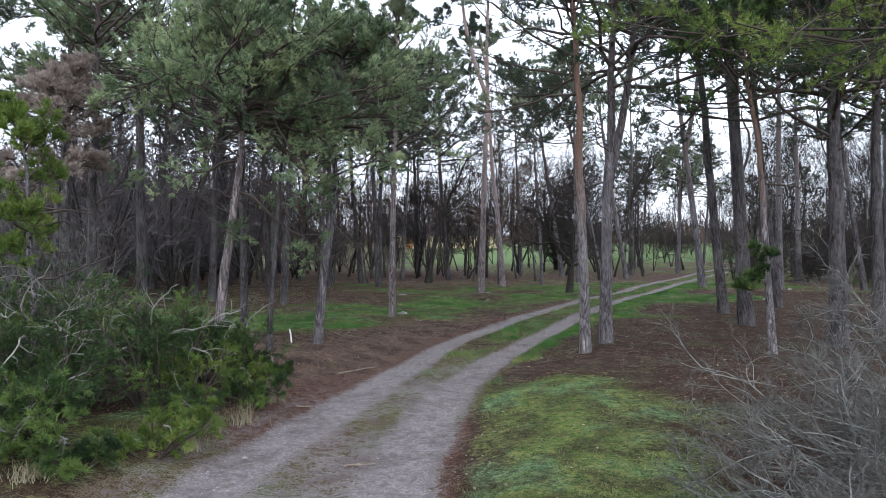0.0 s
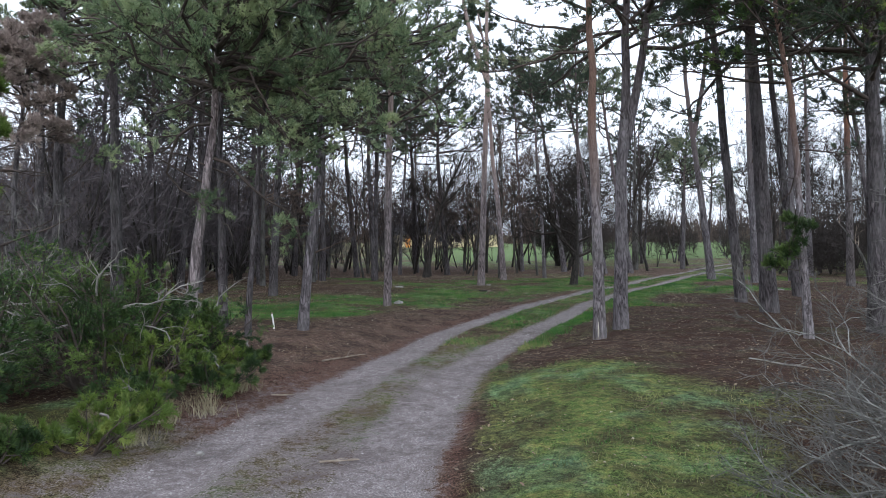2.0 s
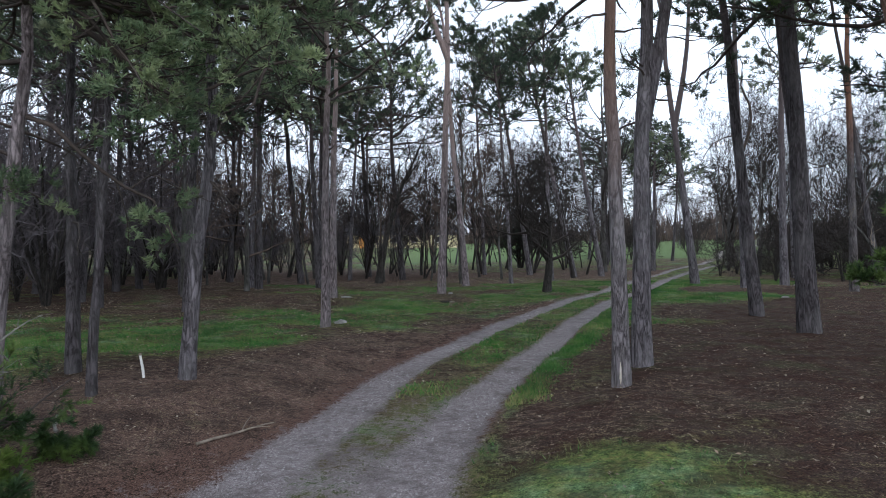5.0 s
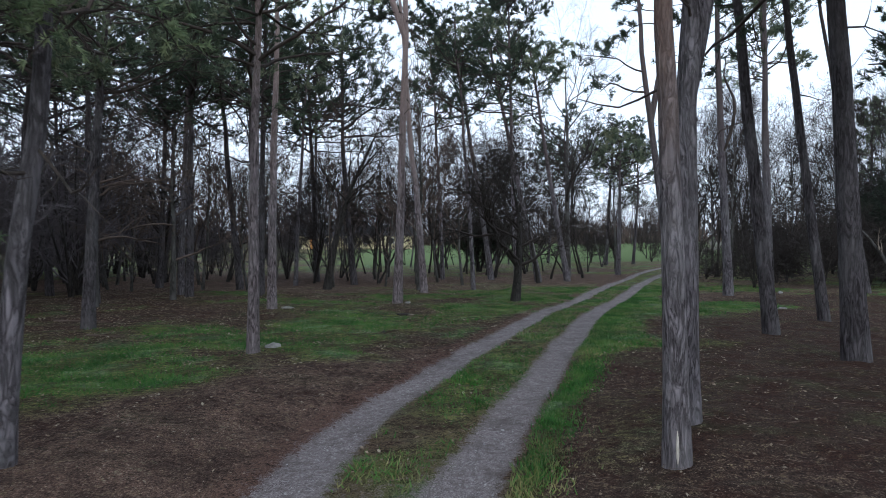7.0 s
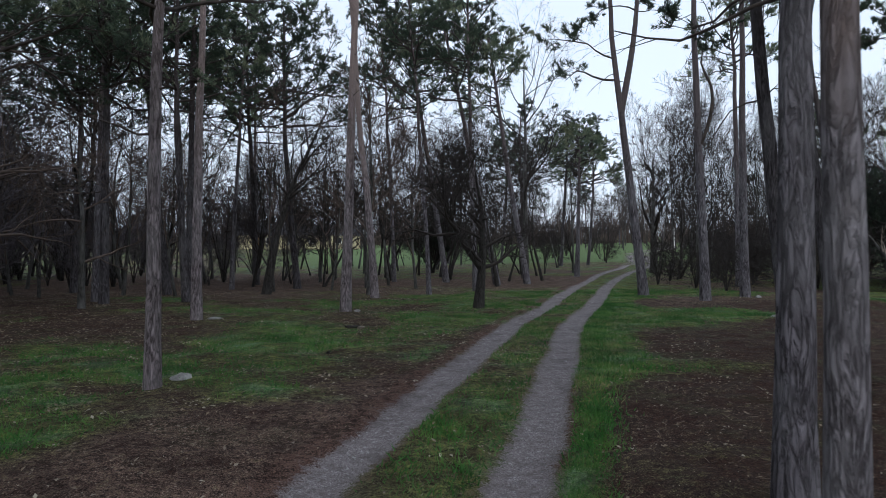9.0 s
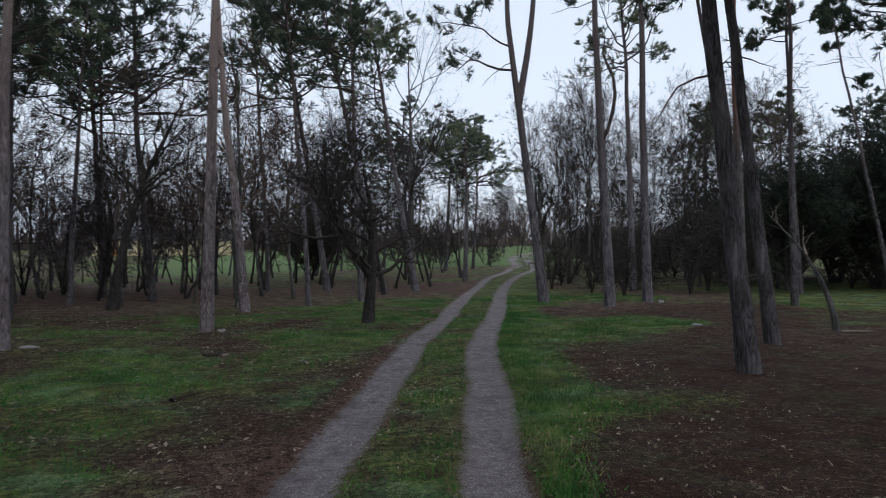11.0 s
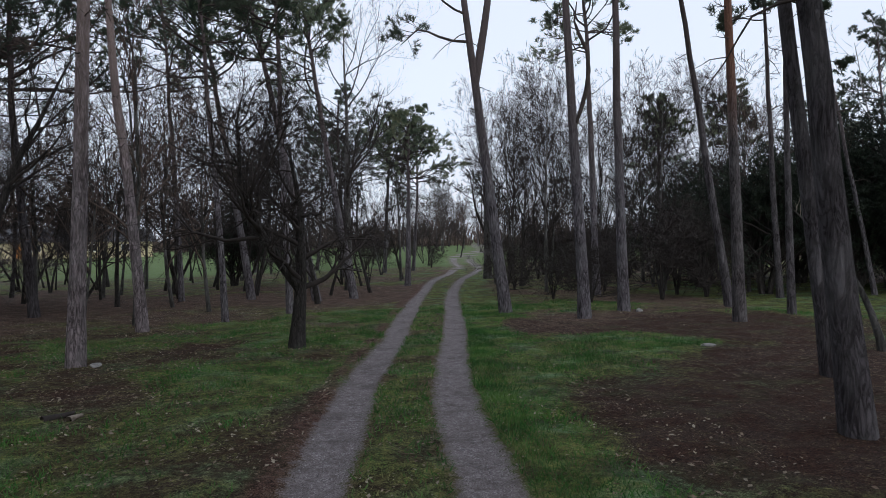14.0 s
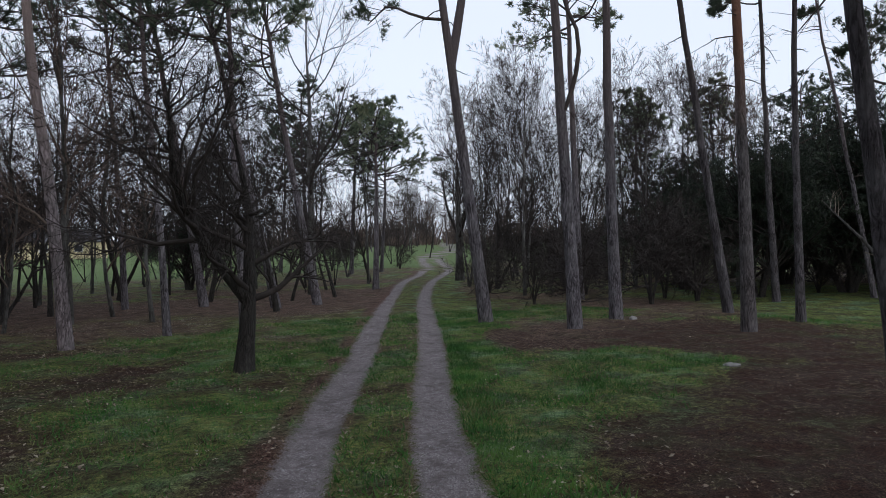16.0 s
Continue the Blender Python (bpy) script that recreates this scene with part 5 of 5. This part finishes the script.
# ---- buildings beyond the trees ----
def box_mesh(name, lo, hi, mat, bevel=0.0):
    bm = bmesh.new()
    bmesh.ops.create_cube(bm, size=1)
    for v in bm.verts:
        v.co = Vector([lo[i] + (v.co[i] + 0.5) * (hi[i] - lo[i]) for i in range(3)])
    if bevel:
        bmesh.ops.bevel(bm, geom=bm.edges[:], offset=bevel, segments=1, affect="EDGES")
    me = bpy.data.meshes.new(name)
    bm.to_mesh(me)
    bm.free()
    me.materials.append(mat)
    return me


def house(x, y, turn, length, depth, wall_h, roof_h, label, windows, door):
    t = thing("house", x, y, label, "house", turn=turn)
    part("wall", box_mesh("wall", (0, 0, -0.3), (length, depth, wall_h), YELLOW_WALL), t)
    bm = bmesh.new()
    e = 0.45
    pts = [(-e, -e, wall_h), (length + e, -e, wall_h), (length + e, depth + e, wall_h), (-e, depth + e, wall_h), (-e, depth / 2, wall_h + roof_h), (length + e, depth / 2, wall_h + roof_h)]
    vs = [bm.verts.new(p) for p in pts]
    for f in ((0, 1, 5, 4), (2, 3, 4, 5), (0, 4, 3), (1, 2, 5), (3, 2, 1, 0)):
        bm.faces.new([vs[i] for i in f])
    me = bpy.data.meshes.new("roof")
    bm.to_mesh(me)
    bm.free()
    me.materials.append(ROOF)
    part("roof", me, t)
    for wx in windows:
        w = part("window", box_mesh("window", (wx, -0.06, 0.95), (wx + 1.2, 0.05, 2.05), WHITE_PAINT, 0.01), t)
        part("pane", box_mesh("pane", (wx + 0.1, -0.075, 1.05), (wx + 1.1, -0.055, 1.95), PANE), w)
    if door is not None:
        part("door", box_mesh("door", (door, -0.07, 0.0), (door + 1.0, 0.05, 2.05), DOOR_ORANGE, 0.01), t)


house(-9.6, 136, 3, 21, 8, 2.4, 2.1, "long low yellow house with a dark roof behind the wood", (4.6, 8.4, 12.0, 16.5), 2.4)
house(80, 103, -42, 10, 7, 2.4, 2.0, "low yellow house seen through the thicket", (2.0, 6.5), None)
post = thing("marker_post", 68, 128, "thin white post beside the far track", "post")
part("shaft", box_mesh("shaft", (-0.12, -0.12, -0.1), (0.12, 0.12, 3.6), WHITE_PAINT, 0.02), post)


# ---- far woodland all round ----
def far_wood():
    rng = np.random.default_rng(77)
    stock = [bare_parts(300 + i, height=10, r=0.16, limbs=8, kids=(4, 4), lift=0.08, reach=0.45, fine=0.05, first=0.04, sides=3) for i in range(5)]
    stock = [joined([a, b]) for a, b in stock]
    pieces = []
    for i in range(330):
        a = rng.uniform(-1.5, 1.7) if i < 270 else rng.uniform(0, 2 * np.pi)
        d = rng.uniform(140, 215)
        x, y = 5 + d * math.sin(a), 22 + d * math.cos(a)
        if away(np.array([x]), np.array([y]), MIDDLE[::6])[0][0] < 2:
            continue
        v, q = stock[i % 5]
        t, s = rng.uniform(0, 6.28), rng.uniform(0.7, 1.25)
        c, sn = math.cos(t), math.sin(t)
        w = np.stack([v[:, 0] * c - v[:, 1] * sn, v[:, 0] * sn + v[:, 1] * c, v[:, 2]], -1) * s + np.array([x, y, ground_at(x, y)])
        pieces.append((w, q))
    tagged(new("far_woodland", make_mesh("far_woodland", *joined(pieces), TWIG_BROWN)), "grey-brown leafless woodland round the far lawn", "woodland", kind="stuff")


far_wood()


def far_hedge():
    """Tangled undergrowth that closes the view under the far trees."""
    rng = np.random.default_rng(78)
    n = 20000
    a = np.where(rng.uniform(0, 1, n) < 0.8, rng.uniform(-1.4, 1.6, n), rng.uniform(0, 2 * np.pi, n))
    d = rng.uniform(150, 190, n) + 25 * (lattice(a * 9, a * 0, 3) - 0.5)
    x, y = 5 + d * np.sin(a), 22 + d * np.cos(a)
    keep = away(x, y, MIDDLE[::6])[0] > 1
    x, y, a = x[keep], y[keep], a[keep]
    h = (2.5 + 12 * lattice(a * 40, a * 0, 5) * lattice(a * 11, a * 0 + 3, 6) + 1.5 * lattice(a * 160, a * 0, 8)) * rng.uniform(0.4, 1.15, len(x))
    P = polylines(rng, np.stack([x, y, rise(x, y) - 0.2], -1), np.stack([rng.normal(0, 0.25, len(x)), rng.normal(0, 0.25, len(x)), np.ones(len(x))], -1), h, 3, 0.15, 0.0)
    tagged(new("far_hedge", make_mesh("far_hedge", *ribbons(rng, P, taper(rng.uniform(0.06, 0.22, len(x)), 3, 0.3)), TWIG_BROWN)), "tangled brown undergrowth along the far edge of the lawn", "undergrowth", kind="stuff")


far_hedge()


# ---- ground cover ----
def cover(rng, n, area, want):
    x, y = rng.uniform(area[0], area[1], n), rng.uniform(area[2], area[3], n)
    r, g, b, lawn_ = zones(x, y, 4)
    keep = rng.uniform(0, 1, n) < want(r, g, b, x, y)
    return x[keep], y[keep]


def grass_cover():
    rng = np.random.default_rng(9)
    x1, y1 = cover(rng, 450000, (-4, 7, 2.5, 24), lambda r, g, b, x, y: np.clip(0.7 * (g - 0.35), 0, 0.22) * (r < 0.12))
    x2, y2 = cover(rng, 800000, (-11, 22, 12, 42), lambda r, g, b, x, y: np.clip(1.3 * (g - 0.38), 0, 0.8) * (r < 0.35))
    x3, y3 = cover(rng, 400000, (1.5, 12, 14.5, 36), lambda r, g, b, x, y: 0.9 * np.exp(-((away(x, y, LINE_R[:160:4])[0] - 0.62) / 0.22) ** 2) * (away(x, y, LINE_R[:160:4])[1] > 0) * (r < 0.35))
    x2, y2 = np.r_[x2, x3], np.r_[y2, y3]
    x, y = np.r_[x1, x2], np.r_[y1, y2]
    fresh = rng.uniform(0, 1, len(x)) < np.clip(0.15 + 0.85 * step(y, 13, 19) - 1.6 * (patches(x, y, 1.6, 61) - 0.5), 0, 1)
    size = np.r_[np.full(len(x1), 0.055), np.full(len(x2), 0.085)]
    half = 0.005 + 0.004 * (np.arange(len(x)) >= len(x1))
    for name, pick, mat, label in (("grass", ~fresh, GRASS, "short yellow-green grass and moss on the verge"), ("fresh_grass", fresh, GRASS_FRESH, "short deep green grass beside and between the ruts")):
        P = np.stack([x[pick], y[pick], rise(x[pick], y[pick]) - 0.02], -1)
        n = len(P)
        d = unit(np.stack([rng.normal(0, 0.7, n), rng.normal(0, 0.7, n), np.ones(n)], -1))
        ln = (size[pick] * rng.uniform(0.6, 1.5, n))[:, None]
        s = unit(np.cross(d, rng.normal(0, 1, d.shape))) * half[pick][:, None]
        V = np.stack([P - s, P + s, P + d * ln], 1).reshape(-1, 3)
        tagged(new(name, make_mesh(name, V, np.arange(len(V)).reshape(-1, 3), mat, False)), label, "grass", kind="stuff")


def leaf_cover():
    rng = np.random.default_rng(10)
    x, y = cover(rng, 130000, (-12, 22, 3, 46), lambda r, g, b, x, y: (0.2 - 0.17 * (x > 4 + 0.15 * y) * (y > 12) + 0.5 * step(y, 16, 26) * (x < 4 + 0.2 * y) + 0.14 * (y < 19) * (g < 0.6) * (x < 7)) * (r < 0.4))
    n = len(x)
    c = np.stack([x, y, rise(x, y) + 0.012], -1)
    up = unit(np.stack([rng.normal(0, 0.35, n), rng.normal(0, 0.35, n), np.ones(n)], -1))
    a = unit(np.cross(up, rng.normal(0, 1, up.shape)))
    b = np.cross(up, a)
    sz = (0.008 + 0.026 * rng.uniform(0, 1, n) ** 2.5 + 0.005 * (y > 18))[:, None]
    V = np.stack([c - a * sz, c + b * sz * 0.55 + up * 0.006, c + a * sz, c - b * sz * 0.55 + up * 0.004], 1).reshape(-1, 3)
    tagged(new("fallen_leaves", make_mesh("fallen_leaves", V, np.arange(len(V)).reshape(-1, 4), DEAD_LEAF, False)), "pale and brown fallen leaves strewn over the grass", "leaves", kind="stuff")


def twig_cover():
    rng = np.random.default_rng(12)
    x, y = cover(rng, 26000, (-12, 22, 3, 45), lambda r, g, b, x, y: (0.45 + 0.4 * (y < 20)) * (r < 0.5) * (1.1 - g))
    n = len(x)
    a = rng.uniform(0, 2 * np.pi, n)
    P = polylines(rng, np.stack([x, y, rise(x, y) + 0.012], -1), np.stack([np.cos(a), np.sin(a), np.zeros(n)], -1), rng.uniform(0.03, 0.17, n), 2, 0.12, 0.0)
    P[:, :, 2] = np.maximum(P[:, :, 2], rise(P[:, :, 0], P[:, :, 1]) + 0.008)
    tagged(new("fallen_twigs", make_mesh("fallen_twigs", *tubes(P, taper(rng.uniform(0.0015, 0.004, n), 2, 0.6), 3), TWIG_LITTER)), "small fallen twigs and cones on the needle litter", "twigs", kind="stuff")


def dry_tufts():
    for i, (x, y, h) in enumerate(((-2.45, 9.4, 0.32), (-2.75, 8.9, 0.3), (-2.4, 10.6, 0.4), (-3.3, 8.4, 0.25), (-2.75, 8.2, 0.22), (-3.8, 6.6, 0.22))):
        rng = np.random.default_rng(400 + i)
        t = thing("grass_tuft", x, y, "pale dry grass tuft at the foot of the thicket", "grass", "dry grass tufts")
        n = 130
        P = np.stack([rng.normal(0, 0.1, n), rng.normal(0, 0.1, n), np.full(n, -0.02)], -1)
        D = np.stack([rng.normal(0, 0.35, n), rng.normal(0, 0.35, n), np.ones(n)], -1)
        part("tussock", make_mesh("tussock", *blades(rng, P, D, 1, h, 0.008, 0.05), DRY_GRASS, False), t)


def loose_gravel():
    rng = np.random.default_rng(14)
    x, y = cover(rng, 60000, (-4, 9, 3, 32), lambda r, g, b, x, y: np.clip(r - 0.35, 0, 1) * 0.55)
    n = len(x)
    z = rise(x, y) - 0.045
    sz = rng.uniform(0.005, 0.016, (n, 1))
    o = np.array([(1, 0, 0), (-1, 0, 0), (0, 1, 0), (0, -1, 0), (0, 0, 0.8), (0, 0, -0.6)])
    V = np.stack([x, y, z], -1)[:, None] + (o[None] + rng.normal(0, 0.2, (n, 6, 3))) * sz[:, None]
    f = np.array([(0, 2, 4), (2, 1, 4), (1, 3, 4), (3, 0, 4), (2, 0, 5), (1, 2, 5), (3, 1, 5), (0, 3, 5)])
    F = (np.arange(n) * 6)[:, None, None] + f[None]
    tagged(new("loose_gravel", make_mesh("loose_gravel", V.reshape(-1, 3), F.reshape(-1, 3), GRAVEL, False)), "loose grey gravel stones lying in the ruts", "gravel", kind="stuff")


loose_gravel()
grass_cover()
leaf_cover()
twig_cover()
dry_tufts()


# ---- loose things on the ground ----
def stick(x, y, bearing, length, r, seed, label, mat=None, forks=2, wander=0.14):
    rng = np.random.default_rng(seed)
    b = radians(bearing)
    P = polylines(rng, np.array([[0.0, 0, 0]]), np.array([[math.cos(b), math.sin(b), 0]]), np.array([length]), 9, wander, 0.0)
    P[:, :, 2] = 0.0
    R = taper(np.array([r]), 9, 0.45)
    s, d, q, rr = sprout(rng, P, R, np.array([length]), forks, 0.25, 0.8, (30, 60), (0.15, 0.35))
    d[:, 2] = np.abs(d[:, 2]) * 0.3
    PP = polylines(rng, s, d, q, 4, 0.15, 0.0)
    v, f = joined([tubes(P, R, 7), tubes(PP, taper(rr, 4, 0.4), 5)])
    gz = rise(v[:, 0] + x, v[:, 1] + y)
    v[:, 2] += gz - ground_at(x, y) + r * 0.5
    ob = new("stick", make_mesh("stick", v, f, mat or STICK))
    ob.matrix_basis = pose(x, y, ground_at(x, y))
    tagged(ob, label, "stick", "fallen sticks")


stick(-1.66, 12.75, 52, 1.15, 0.017, 501, "long curved barkless stick beside the rut", wander=0.1)
stick(-0.78, 7.6, 20, 0.42, 0.012, 502, "short forked stick on the gravel")
stick(-1.95, 10.5, 10, 0.3, 0.012, 503, "short pale stick on the gravel")
stick(5.1, 11.9, -50, 1.3, 0.018, 504, "bare grey fallen branch on the litter", TWIG_GREY, 4)
stick(-7.6, 29.0, 5, 1.8, 0.03, 505, "fallen dark branch lying on moss", TWIG_BROWN, 4)
stick(-5.5, 25.5, -20, 1.2, 0.02, 506, "thin fallen branch on moss", TWIG_BROWN, 3)
stick(16.0, 26.6, -30, 0.9, 0.03, 507, "fallen grey branch piece on the litter", STICK, 3, 0.3)
stick(1.8, 28.9, 30, 0.45, 0.06, 508, "short dark rotten log on the grass", TWIG_DARK, 1, 0.04)
stick(2.1, 28.75, 60, 0.3, 0.05, 509, "short pale split log on the grass", STICK, 1, 0.04)
stick(14.5, 23.6, 15, 1.4, 0.03, 510, "fallen branch lying beyond the pines", TWIG_BROWN, 4)
stick(1.2, 24.8, 80, 0.3, 0.03, 511, "dark root piece in the grass", TWIG_DARK, 2)


def stone(x, y, sx, sy, sz, seed, label, mat=None):
    bm = bmesh.new()
    bmesh.ops.create_icosphere(bm, subdivisions=3, radius=1)
    for v in bm.verts:
        k = 1 + 0.35 * (noise.noise(v.co * 1.1 + Vector((seed, 0, 0)))) + 0.12 * noise.noise(v.co * 3 + Vector((0, seed, 0)))
        v.co = Vector((v.co.x * sx * k, v.co.y * sy * k, v.co.z * sz * k))
    me = bpy.data.meshes.new("stone")
    bm.to_mesh(me)
    bm.free()
    me.materials.append(mat or STONE)
    for p in me.polygons:
        p.use_smooth = True
    ob = new("stone", me)
    ob.matrix_basis = pose(x, y, ground_at(x, y) + sz * 0.25, 0, 0, seed * 40)
    tagged(ob, label, "stone", "stones")


stone(-1.02, 22.5, 0.17, 0.13, 0.1, 1, "grey rounded stone beside a pine's foot")
stone(2.46, 33.6, 0.17, 0.1, 0.06, 2, "flat white stone beside the tall pine")
stone(13.9, 29.1, 0.15, 0.09, 0.05, 3, "flat white stone on mossy grass")
stone(-1.6, 31.9, 0.2, 0.1, 0.05, 4, "flat pale stone beside a pinkish pine")
stone(-2.0, 7.9, 0.04, 0.03, 0.025, 5, "small pale stone beside the gravel")
stone(18.3, 35.9, 0.16, 0.1, 0.07, 6, "pale stone at the foot of a tall pine")

stake = thing("marker_stake", -3.08, 15.2, "short white wooden stake leaning in the litter", "stake")
part("shaft", make_mesh("shaft", *tubes(np.array([[[0.02, 0, -0.05], [0.0, 0, 0.15], [-0.03, 0, 0.31]]]), np.array([[0.018, 0.018, 0.016]]), 6), WHITE_PAINT), stake)
part("cap", make_mesh("cap", *tubes(np.array([[[-0.03, 0, 0.305], [-0.032, 0, 0.33], [-0.033, 0, 0.335]]]), np.array([[0.022, 0.022, 0.004]]), 6), STICK), stake)
